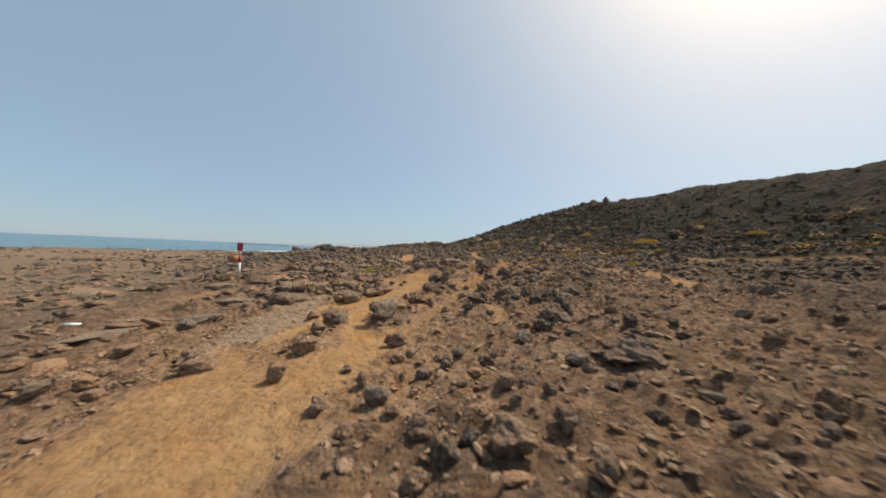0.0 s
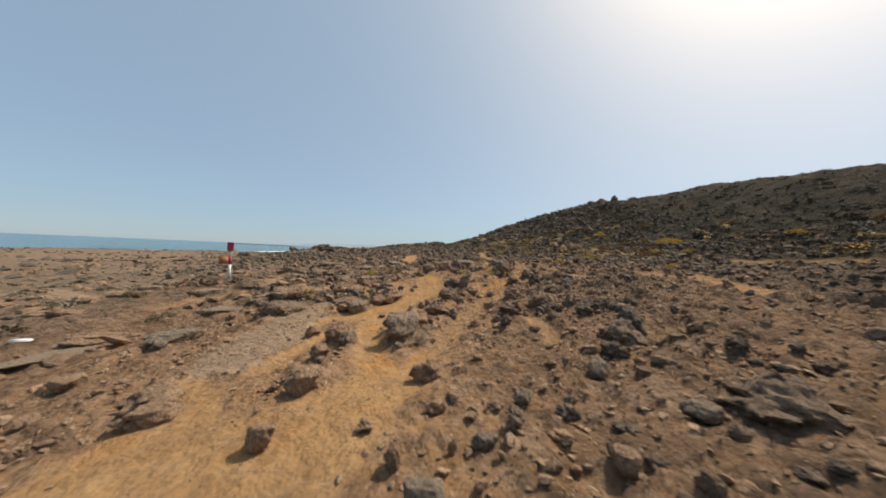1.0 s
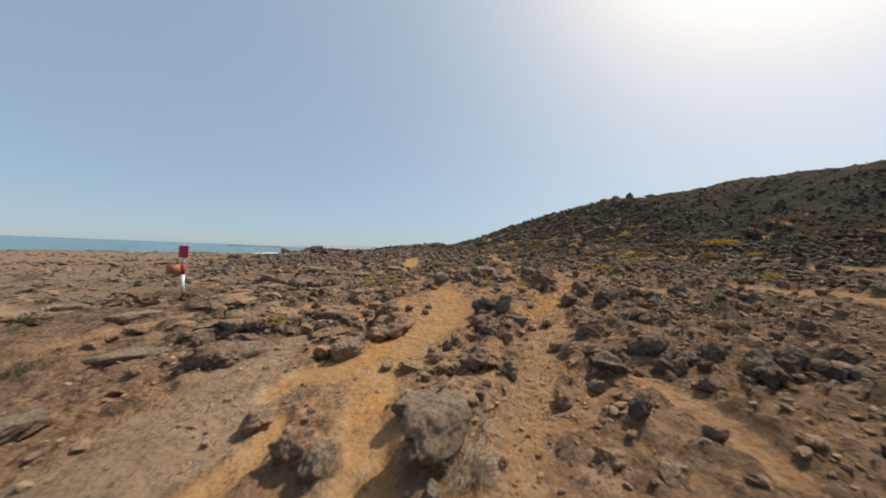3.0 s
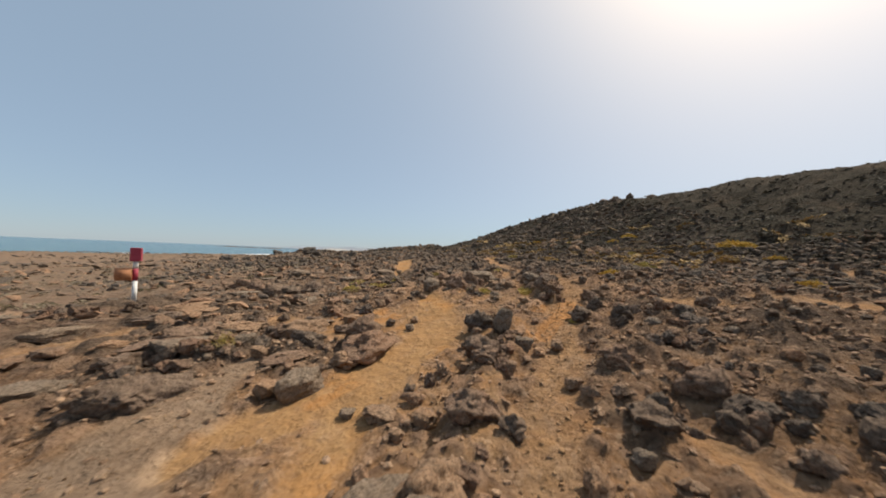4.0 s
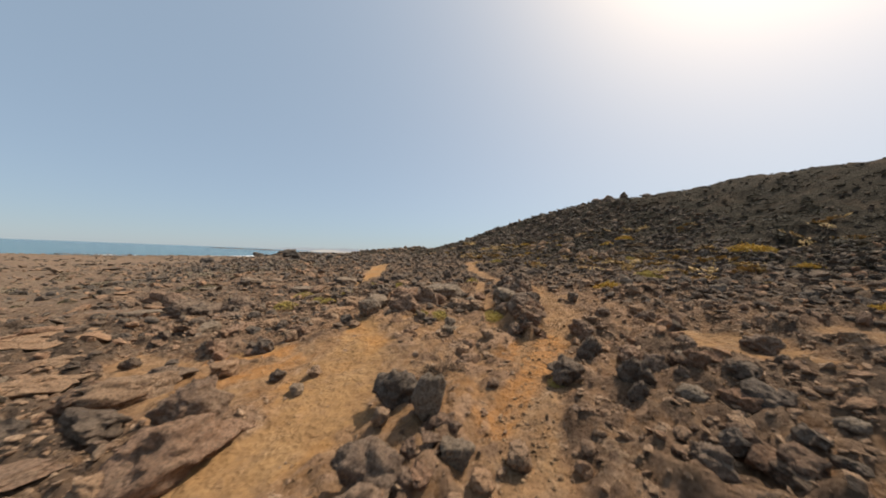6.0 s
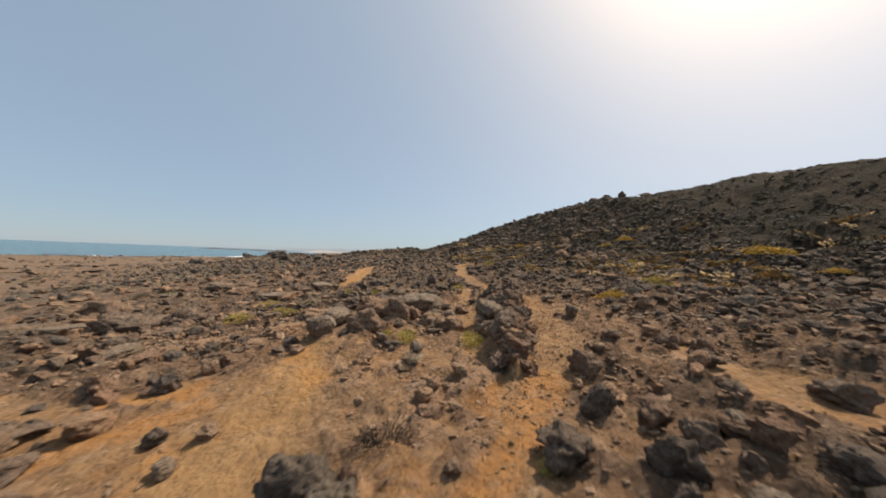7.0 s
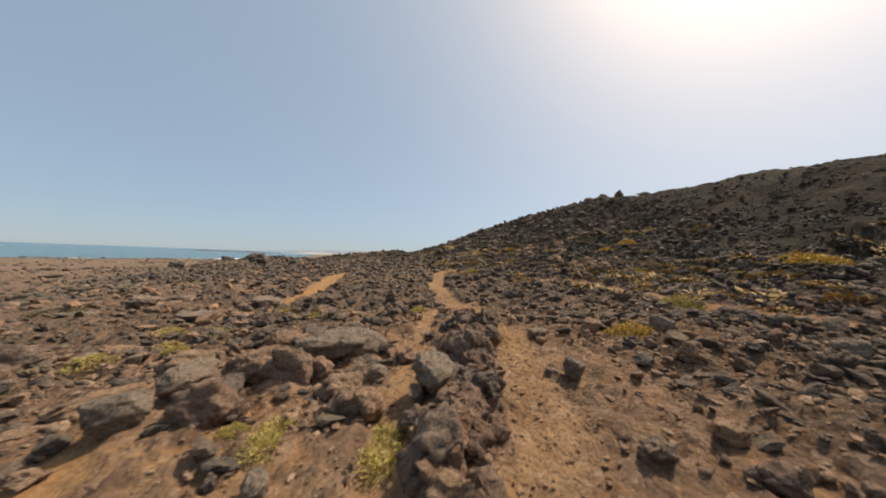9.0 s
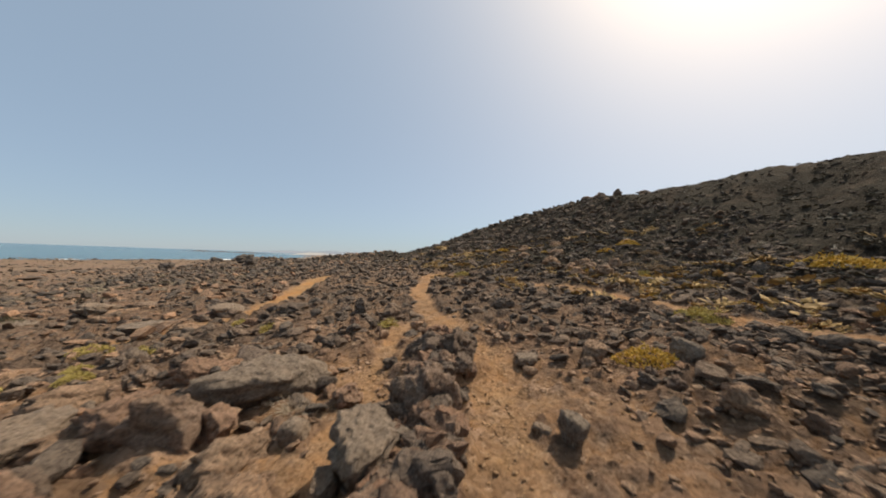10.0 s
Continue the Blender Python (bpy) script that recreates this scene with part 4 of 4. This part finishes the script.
lava_outcrop([(1.46, 10.1, 0.14), (1.52, 10.7, 0.22), (1.62, 11.4, 0.26), (1.74, 12.0, 0.24), (1.72, 12.6, 0.26), (1.85, 13.3, 0.34), (1.78, 14.2, 0.28)], 340, 1, "knobbly dark red-brown lava ridge between two trails", LUMPS[1:], 1.1)
lava_outcrop([(2.1, 6.9, 0.3), (2.6, 7.9, 0.4), (2.9, 8.9, 0.35)], 24, 2, "rough dark lava ledge beside the trail")
lava_outcrop([(1.2, 6.3, 0.2), (1.85, 6.35, 0.3), (2.5, 6.0, 0.35), (3.2, 5.6, 0.35)], 36, 6, "line of black lava blocks running down beside the trail", LUMPS[0::2], 1.1)
lava_outcrop([(-0.45, 5.6, 0.15), (-0.35, 6.6, 0.25), (0.0, 7.6, 0.25), (0.3, 8.6, 0.2)], 40, 3, "low broken lava rib between the ruts", RED_LUMPS, 0.85)
lava_outcrop([(-4.6, 7.0, 0.4), (-3.9, 8.2, 0.5), (-3.2, 9.4, 0.5), (-2.6, 10.9, 0.5)], 50, 4, "dark broken lava ledge along bare soil")
lava_outcrop([(-9.9, 10.0, 0.45), (-8.4, 9.9, 0.4), (-6.9, 10.3, 0.4)], 50, 5, "low dark lava rocks at the foot of a post")


def ledge(kind, x, y, long, wide, high, turn):
    """A long low bench of bedrock."""
    ob = new("lava_ledge", rock_dice.choice(ROCK_SHAPES[kind][1::2]))
    c, s = math.cos(radians(turn)), math.sin(radians(turn))
    at = np.array((-0.4, -0.2, 0, 0.2, 0.4)) * long
    z = float(ground_z(x + at * c, y + at * s).mean())
    ob.matrix_basis = pose(x, y, z - 0.01 - 0.2 * high, rock_dice.uniform(-6, 6), rock_dice.uniform(-4, 4), turn) @ Matrix.Diagonal((long, wide, 1.2 * high, 1))
    tone = "grey" if kind == "g" else "rusty brown" if kind == "b" else "dark"
    tagged(ob, f"long low {tone} ledge of lava bedrock in dusty soil", "rock ledge", "bedrock ledges")


for kind, x, y, long, wide, high, turn in (
        ("b", -2.75, 2.85, 0.72, 0.36, 0.20, 60), ("g", -0.72, 5.0, 0.75, 0.48, 0.30, 70), ("b", -0.62, 5.45, 0.6, 0.4, 0.24, 50), ("d", -3.9, 6.75, 1.2, 0.5, 0.34, 52),
        ("d", -1.78, 8.12, 1.1, 0.6, 0.36, 60), ("g", -2.18, 7.05, 0.62, 0.36, 0.28, 55), ("b", -3.2, 9.1, 0.95, 0.5, 0.28, 50), ("d", -4.9, 8.5, 0.95, 0.5, 0.28, 50),
        ("d", -6.2, 13.4, 1.4, 0.8, 0.45, 40), ("d", -8.5, 15.2, 1.2, 0.7, 0.45, 30), ("g", 0.2, 13.1, 1.3, 0.75, 0.36, 32), ("g", 1.42, 11.95, 0.7, 0.5, 0.26, 75),
        ("d", -0.9, 13.6, 0.75, 0.45, 0.28, 45), ("b", -2.06, 13.4, 0.85, 0.5, 0.28, 50), ("d", -0.2, 12.3, 0.6, 0.5, 0.38, 40), ("d", -0.42, 11.6, 0.62, 0.5, 0.36, 20),
        ("d", 1.45, 10.75, 0.5, 0.42, 0.30, 80), ("d", 1.8, 12.45, 0.6, 0.5, 0.34, 70), ("d", 1.3, 11.35, 0.36, 0.3, 0.22, 10), ("b", 0.6, 11.75, 0.42, 0.34, 0.24, 60),
        ("b", 0.45, 12.1, 0.55, 0.36, 0.22, 50), ("d", 2.35, 4.5, 0.7, 0.5, 0.32, 120), ("d", 2.9, 2.85, 0.8, 0.42, 0.26, 125)):
    ledge(kind, x, y, long, wide, high, turn)
# tan blocks bared on the lower hill
for n in range(16):
    ledge("b", rock_dice.uniform(5.8, 9.8), rock_dice.uniform(19.5, 28.0), rock_dice.uniform(0.5, 1.1), rock_dice.uniform(0.4, 0.7), rock_dice.uniform(0.22, 0.4), rock_dice.uniform(0, 180))
n = 0
while n < 48:
    x, y = rock_dice.uniform(-19, -3.6), rock_dice.uniform(3.2, 21)
    if math.hypot(x + 8.3, y - 10.3) < 1.4 or float(clay_at(x, y)) > 0.25 or float(slab_at(x, y)) > 0.3 or x > -4.4 and y < 7:
        continue
    long = rock_dice.uniform(0.5, 1.7)
    ledge(rock_dice.choice("dddbbg"), x, y, long, long * rock_dice.uniform(0.45, 0.7), rock_dice.uniform(0.08, 0.22), rock_dice.gauss(50, 20))
    n += 1
n = 0
while n < 34:
    x, y = rock_dice.uniform(-7.5, 0.4), rock_dice.uniform(6.8, 17)
    if x > -2.6 and y < 11 or float(clay_at(x, y)) > 0.25 or float(slab_at(x, y)) > 0.3:
        continue
    long = rock_dice.uniform(0.4, 1.1)
    ledge(rock_dice.choice("dddbbg"), x, y, long, long * rock_dice.uniform(0.28, 0.5), rock_dice.uniform(0.08, 0.2), rock_dice.gauss(58, 14))
    n += 1


# ---- marker post ----
RED = plain("faded_red_paint", (0.28, 0.032, 0.056), (0.40, 0.058, 0.085), 6, 0.55, True, 0.002)
POST_WHITE = plain("chalky_white_paint", (0.62, 0.60, 0.56), (0.80, 0.79, 0.76), 7, 0.6, True, 0.002)
RUST = plain("rusty_orange_metal", (0.22, 0.075, 0.03), (0.52, 0.25, 0.12), 9, 0.75, True, 0.003)
CONCRETE = plain("pale_concrete", (0.38, 0.35, 0.31), (0.55, 0.52, 0.47), 12, 0.9, True, 0.004)


def rounded_box(size, at, soft=0.008, turn=0.0):
    bm = bmesh.new()
    box(bm, size, at)
    bmesh.ops.bevel(bm, geom=bm.edges[:], offset=soft, segments=2, affect="EDGES")
    if turn:
        bmesh.ops.rotate(bm, cent=at, matrix=Matrix.Rotation(radians(turn), 3, "Z"), verts=bm.verts[:])
    return bm


def tube(radius, low, high, sides=20, inner=0.0):
    bm = bmesh.new()
    rings = [(radius, low), (radius, high)]
    if inner:
        rings += [(inner, high), (inner, low)]
    loops = []
    for r, z in rings:
        loops.append([bm.verts.new((r * math.cos(2 * math.pi * k / sides), r * math.sin(2 * math.pi * k / sides), z)) for k in range(sides)])
    pairs = list(zip(loops, loops[1:])) + ([(loops[-1], loops[0])] if inner else [])
    for a, b in pairs:
        for k in range(sides):
            bm.faces.new((a[k], a[(k + 1) % sides], b[(k + 1) % sides], b[k]))
    if not inner:
        bm.faces.new(loops[0][::-1]), bm.faces.new(loops[1])
    bmesh.ops.recalc_face_normals(bm, faces=bm.faces[:])
    return bm


def marker_post(x, y):
    post = thing("marker_post", "red and white painted marker post with a red box on top", "marker post", (x, y, float(ground_z(x, y)) - 0.04), 38)
    part("base_plate", rounded_box((0.30, 0.30, 0.07), (0, 0, 0.0)), CONCRETE, post, "pale concrete foot")
    part("lower_pole", tube(0.050, 0.03, 0.60), POST_WHITE, post, "white painted pole", True)
    part("red_band", tube(0.054, 0.60, 0.90), RED, post, "faded red band", True)
    part("upper_pole", tube(0.052, 0.90, 1.08), POST_WHITE, post, "white painted pole", True)
    part("top_box", rounded_box((0.205, 0.205, 0.33), (0, 0, 1.245), 0.012), RED, post, "faded red square box")
    stub = tube(0.155, 0.0, 0.30, 26, 0.134)
    bmesh.ops.transform(stub, matrix=pose(-0.045, 0, 0.76, 0, -90, 0), verts=stub.verts[:])
    part("pipe_stub", stub, RUST, post, "short rusty pipe end", True)
    return post


marker_post(-8.46, 11.03)


# ---- plants and small things ----
def leaf_material(name, low, high):
    g = Mat(name, 0.75, 0.25)
    c = g.ramp(g.island(), (0.0, low), (1.0, high))
    g.p.inputs["Subsurface Weight"].default_value = 0.0
    return g.end(g.mix(g.ramp(g.noise(14, 3), (0.45, 0.0), (0.75, 0.35)), c, (0.30, 0.18, 0.06)))


GOLD_LEAF = leaf_material("golden_succulent_leaves", (0.42, 0.265, 0.036), (0.70, 0.455, 0.085))
GREEN_LEAF = leaf_material("yellow_green_leaves", (0.33, 0.26, 0.060), (0.58, 0.46, 0.15))
STRAW = leaf_material("dry_straw_twigs", (0.31, 0.235, 0.16), (0.54, 0.43, 0.31))
TWIG = plain("dark_twigs", (0.06, 0.042, 0.03), (0.13, 0.09, 0.06), 20, 0.9, True)


def twigs(bm, r, count, reach, rise, thick, wander=0.25, bits=5):
    """Thin bent three-sided twigs spreading from the middle."""
    for _ in range(count):
        a = r.uniform(0, 2 * math.pi)
        p = Vector((math.cos(a), math.sin(a), 0)) * reach * 0.3 * r.random()
        d = Vector((math.cos(a), math.sin(a), r.uniform(0.15, 1.0) * rise / reach)).normalized()
        step, last = reach * r.uniform(0.55, 1.1) / bits, None
        for k in range(bits + 1):
            w = thick * (1 - 0.75 * k / bits)
            s = d.orthogonal().normalized()
            t = d.cross(s)
            ring = [bm.verts.new(p + (s * math.cos(q) + t * math.sin(q)) * w) for q in (0, 2.09, 4.19)]
            if last:
                for j in range(3):
                    bm.faces.new((last[j], last[(j + 1) % 3], ring[(j + 1) % 3], ring[j]))
            last = ring
            d = (d + Vector((r.gauss(0, wander), r.gauss(0, wander), r.gauss(0, wander) - 0.05))).normalized()
            p = p + d * step
            p.z = max(p.z, 0.004)


def leaves(bm, r, count, wide, high, size):
    """Small fat leaves over a low uneven cushion with gaps."""
    for _ in range(count):
        a, q = r.uniform(0, 2 * math.pi), math.sqrt(r.random())
        rim = wide * (0.78 + 0.3 * noise.noise((math.cos(a) * 1.6, math.sin(a) * 1.6, wide * 9)))
        x, y = math.cos(a) * q * rim, math.sin(a) * q * rim
        if noise.noise((x * 9 / wide * 0.5, y * 9 / wide * 0.5, wide * 5)) < -0.22:
            continue
        top = high * (1 - q ** 2.2) * (0.75 + 0.5 * noise.noise((x * 7, y * 7, 3)))
        p = Vector((x, y, max(0.012, top * r.uniform(0.55, 1.08))))
        d = Vector((x / wide + r.gauss(0, 0.5), y / wide + r.gauss(0, 0.5), r.uniform(0.3, 1.4))).normalized()
        s = d.orthogonal().normalized()
        s.rotate(Matrix.Rotation(r.uniform(0, 6.28), 3, d))
        t, z = d.cross(s), size * r.uniform(0.6, 1.3)
        v = [bm.verts.new(p), bm.verts.new(p + d * z * 0.55 + s * z * 0.26), bm.verts.new(p + d * z * 0.55 - s * z * 0.26 + t * z * 0.1), bm.verts.new(p + d * z), bm.verts.new(p + d * z * 0.5 + t * z * 0.24)]
        for f in ((0, 1, 4), (0, 4, 2), (1, 3, 4), (4, 3, 2), (0, 2, 1), (1, 2, 3)):
            bm.faces.new([v[i] for i in f])


def low_bush(seed, wide, high, leaf, label, thick=1.0, sprigs=46, sprig=TWIG):
    r = random.Random(seed)
    bush = thing("succulent_bush", label, "bush", (0, 0, 0), 0, "low yellow bushes")
    bm = bmesh.new()
    twigs(bm, r, sprigs, wide * 0.85, high, 0.0035, 0.3, 4)
    part("woody_base", bm, sprig, bush)
    bm = bmesh.new()
    leaves(bm, r, int((300 + 2600 * wide) * thick), wide, high, 0.024 + 0.02 * wide)
    part("foliage", bm, leaf, bush)
    return bush


def set_down(ob, x, y, turn, grow=1.0, squash=1.0):
    ob.scale = (grow, grow * squash, grow)
    ob.matrix_basis = pose(x, y, float(ground_z(x, y)) - 0.01, 0, 0, turn) @ Matrix.Diagonal((grow, grow * squash, grow, 1))
    return ob


WORD_GOLD, WORD_GREEN = "low golden-yellow succulent bush on stony soil", "small yellow-green bush between lava rocks"
gold = set_down(low_bush(3, 0.45, 0.20, GOLD_LEAF, WORD_GOLD), 4.13, 13.3, 20)
green = set_down(low_bush(8, 0.52, 0.22, GREEN_LEAF, WORD_GREEN), 5.9, 14.7, 70)
tuft = set_down(low_bush(12, 0.21, 0.17, GREEN_LEAF, WORD_GREEN, 0.28, 220, GREEN_LEAF), 0.16, 11.25, 0)
for source, x, y, turn, grow in ((gold, 7.25, 15.4, 130, 0.8), (gold, 7.55, 18.5, 20, 0.7), (gold, 9.0, 16.9, 75, 0.6), (gold, 10.4, 16.6, 60, 2.4), (green, 7.67, 18.9, 20, 0.8),
                                 (gold, 6.86, 20.2, 300, 0.8), (gold, 4.89, 22.6, 80, 0.7), (gold, 5.5, 28.2, 10, 1.3), (green, 2.82, 22.8, 45, 0.9),
                                 (gold, 6.57, 16.7, 160, 0.6), (gold, 6.7, 10.4, 260, 0.9), (green, -2.98, 14.2, 15, 0.6),
                                 (green, -3.2, 15.4, 200, 0.45), (green, -4.26, 15.56, 60, 0.8), (green, -2.49, 17.0, 130, 0.6), (green, -4.0, 13.9, 310, 0.9), (green, -3.4, 14.6, 20, 0.6), (green, -0.15, 11.4, 40, 0.35), (gold, 8.6, 22.5, 100, 1.2), (gold, 13.4, 13.6, 250, 1.2), (gold, 5.0, 24.8, 170, 1.0)):
    m = pose(x, y, float(ground_z(x, y)) - 0.01, 0, 0, turn)
    ob = copy_thing(source, m)
    ob.scale = (grow, grow * 0.9, 0.6 * grow + 0.35)
for x, y, turn, grow in ((1.08, 11.05, 90, 1.15), (1.06, 11.35, 10, 0.8), (-2.67, 14.9, 200, 1.2), (-1.34, 15.9, 30, 1.2), (0.15, 11.5, 250, 1.0), (1.42, 8.85, 120, 0.5), (1.0, 15.4, 300, 1.0), (-3.9, 8.1, 45, 1.1)):
    ob = copy_thing(tuft, pose(x, y, float(ground_z(x, y)) - 0.01, 0, 0, turn))
    ob.scale = (grow, grow, grow)


PALE_LEAF = leaf_material("bleached_shrub_leaves", (0.25, 0.165, 0.085), (0.43, 0.30, 0.165))
OLIVE_LEAF = leaf_material("olive_shrub_leaves", (0.050, 0.050, 0.022), (0.115, 0.105, 0.050))
plant_dice = random.Random(23)
pale = set_down(low_bush(21, 0.5, 0.2, PALE_LEAF, "low bleached tan shrub on the hillside", 0.45), 7.3, 25.2, 0)
olive = set_down(low_bush(25, 0.5, 0.3, OLIVE_LEAF, "dark olive cushion shrub on the seaward flat", 0.5), -9.6, 8.7, 0)


def spread(source, x, y, grow):
    ob = copy_thing(source, pose(x, y, float(ground_z(x, y)) - 0.01, 0, 0, plant_dice.uniform(0, 360)))
    ob.scale = (grow, grow * plant_dice.uniform(0.75, 1.0), grow * 0.8)


for k in range(26):
    up, on = plant_dice.uniform(15.5, 21.5), plant_dice.uniform(5, 34)
    spread(plant_dice.choice((pale, pale, gold)), up * FALL_X - on * FALL_Y, up * FALL_Y + on * FALL_X, plant_dice.uniform(0.5, 1.4))
for k in range(14):
    spread(pale, plant_dice.uniform(5.0, 10.0), plant_dice.uniform(18.5, 28.0), plant_dice.uniform(0.7, 1.3))
for k in range(22):
    x, y = plant_dice.uniform(-24, -6), plant_dice.uniform(4.5, 24)
    if math.hypot(x + 8.6, y - 10.8) > 1.6:
        spread(olive, x, y, plant_dice.uniform(0.4, 1.1))


def clump(seed):
    """One small ragged shrub of coarse leaves, as points and triangles."""
    r = random.Random(seed)
    bm = bmesh.new()
    leaves(bm, r, 46, 0.5, 0.42, 0.26)
    bm.verts.index_update()
    out = np.array([v.co for v in bm.verts]), np.array([[v.index for v in f.verts] for f in bm.faces])
    bm.free()
    return out


def hill_scrub(x, y):
    across = x * FALL_X + y * FALL_Y
    patch = soft_step(-0.25, 0.35, ripple(x, y, 2.8, 91) + 0.6 * ripple(x, y, 1.2, 92))
    return soft_step(15.5, 18.5, across) * (0.12 + 0.88 * patch) * soft_step(29.5, 25, across) * soft_step(75, 50, y)


def foot_scrub(x, y):
    across = x * FALL_X + y * FALL_Y
    patch = soft_step(0.05, 0.5, ripple(x, y, 2.2, 95) + 0.6 * ripple(x, y, 0.9, 96))
    return soft_step(12.0, 14.0, across) * soft_step(23, 18, across) * patch * soft_step(55, 35, y) * (1 - bare_at(x, y))


def flat_scrub(x, y):
    patch = soft_step(0.0, 0.5, ripple(x, y, 2.6, 97) + 0.6 * ripple(x, y, 1.0, 98))
    return soft_step(-7.5, -11, x) * patch * (1 - np.maximum(slab_at(x, y), bare_at(x, y)))


CLUMPS = [clump(700 + k) for k in range(6)]
HILL_LEAF = leaf_material("dark_hill_scrub", (0.034, 0.032, 0.024), (0.078, 0.070, 0.050))
FOOT_LEAF = leaf_material("bleached_hill_scrub", (0.25, 0.155, 0.055), (0.50, 0.32, 0.115))
scatter("hill_scrub", "dark olive dry scrub over the upper hill", "scrub", HILL_LEAF, CLUMPS, *strew(3800, 4, 46, 4, 70, 0.22, 0.65, 1.8, 51, hill_scrub, tall=(0.3, 0.55)), seed=61)
scatter("foot_scrub", "tan and ochre dry scrub at the foot of the hill", "scrub", FOOT_LEAF, CLUMPS, *strew(800, 0, 22, 6, 50, 0.3, 1.0, 1.8, 52, foot_scrub, tall=(0.32, 0.55)), seed=62)
scatter("flat_scrub", "grey-brown low scrub over the seaward flat", "scrub", leaf_material("grey_flat_scrub", (0.09, 0.075, 0.050), (0.25, 0.20, 0.14)), CLUMPS, *strew(900, -45, -7, 3, 45, 0.3, 1.0, 1.6, 53, flat_scrub, tall=(0.25, 0.5)), seed=63)


def dry_tuft(seed, reach, rise, count, x, y):
    r = random.Random(seed)
    ob = thing("dry_shrub", "dead straw-pale twiggy shrub on the trail", "dry shrub", (x, y, float(ground_z(x, y)) - 0.01), r.uniform(0, 360), "dead shrubs")
    bm = bmesh.new()
    twigs(bm, r, count, reach, rise, 0.0032, 0.36, 6)
    part("dead_branch", bm, STRAW, ob)


dry_tuft(1, 0.28, 0.16, 330, -0.50, 4.80)
dry_tuft(2, 0.24, 0.14, 170, -0.42, 5.25)
dry_tuft(3, 0.14, 0.12, 60, -1.22, 4.75)
dry_tuft(4, 0.22, 0.16, 170, 0.55, 12.85)
dry_tuft(5, 0.20, 0.08, 90, 0.36, 10.5)
dry_tuft(6, 0.16, 0.08, 80, 0.78, 12.78)


def brown_shrub(seed, reach, count, x, y):
    r = random.Random(seed)
    ob = thing("dry_shrub", "low dark brown twiggy shrub on gravelly soil", "dry shrub", (x, y, float(ground_z(x, y)) - 0.01), r.uniform(0, 360), "dead shrubs")
    bm = bmesh.new()
    twigs(bm, r, count, reach, 0.5 * reach, 0.004, 0.36, 6)
    part("twigs", bm, TWIG, ob)
    bm = bmesh.new()
    leaves(bm, r, 5 * count, reach, 0.4 * reach, 0.02)
    part("dead_leaves", bm, BROWN_LEAF, ob, "withered brown leaves")


BROWN_LEAF = leaf_material("withered_leaves", (0.085, 0.058, 0.038), (0.24, 0.16, 0.10))
brown_shrub(31, 0.34, 170, 0.31, 9.16)


def litter(x, y, turn, long, wide):
    bm = bmesh.new()
    box(bm, (long, wide, 0.05), (0, 0, 0.03))
    bmesh.ops.bevel(bm, geom=bm.edges[:], offset=0.02, segments=2, affect="EDGES")
    bmesh.ops.subdivide_edges(bm, edges=bm.edges[:], cuts=1)
    for v in bm.verts:
        v.co += v.co.normalized() * 0.02 * noise.noise(v.co * 9)
    ob = part("bleached_stone", bm, POST_WHITE, None, "bleached white flat stone on dark soil", True)
    ob.matrix_basis = pose(x, y, float(ground_z(x, y)), 0, 0, turn)
    tagged(ob, category="stone")


litter(-8.4, 5.6, 20, 0.32, 0.14)
litter(-5.2, 23.2, 40, 0.4, 0.12)
litter(-7.0, 25.0, 10, 0.5, 0.2)


def driftwood(x, y, turn):
    """A bleached bent branch lying on the stones."""
    r = random.Random(3)
    ob = thing("dry_branch", "bleached bent dry branch lying on dark stones", "branch", (x, y, float(ground_z(x, y)) + 0.05), turn)
    for k, (long, off, lean) in enumerate(((1.0, 0.0, 0.0), (0.35, 0.55, 28.0))):
        bm = bmesh.new()
        last = None
        for i in range(13):
            s = i / 12
            p = Vector((off * 0.9 + s * long, 0.10 * math.sin(s * 2.6) + 0.02 * noise.noise((s * 4, k, 0)), 0.05 * math.sin(s * 3.1) + 0.02))
            p = Matrix.Rotation(radians(lean), 3, "Z") @ p
            w = 0.022 * (1 - 0.7 * s) * (0.8 if k else 1)
            ring = [bm.verts.new(p + Vector((0, math.cos(q), math.sin(q))) * w) for q in (0, 1.05, 2.09, 3.14, 4.19, 5.24)]
            if last:
                for j in range(6):
                    bm.faces.new((last[j], last[(j + 1) % 6], ring[(j + 1) % 6], ring[j]))
            last = ring
        part("stem" if not k else "side_twig", bm, STRAW, ob, "", True)


driftwood(-1.5, 19.0, 25)
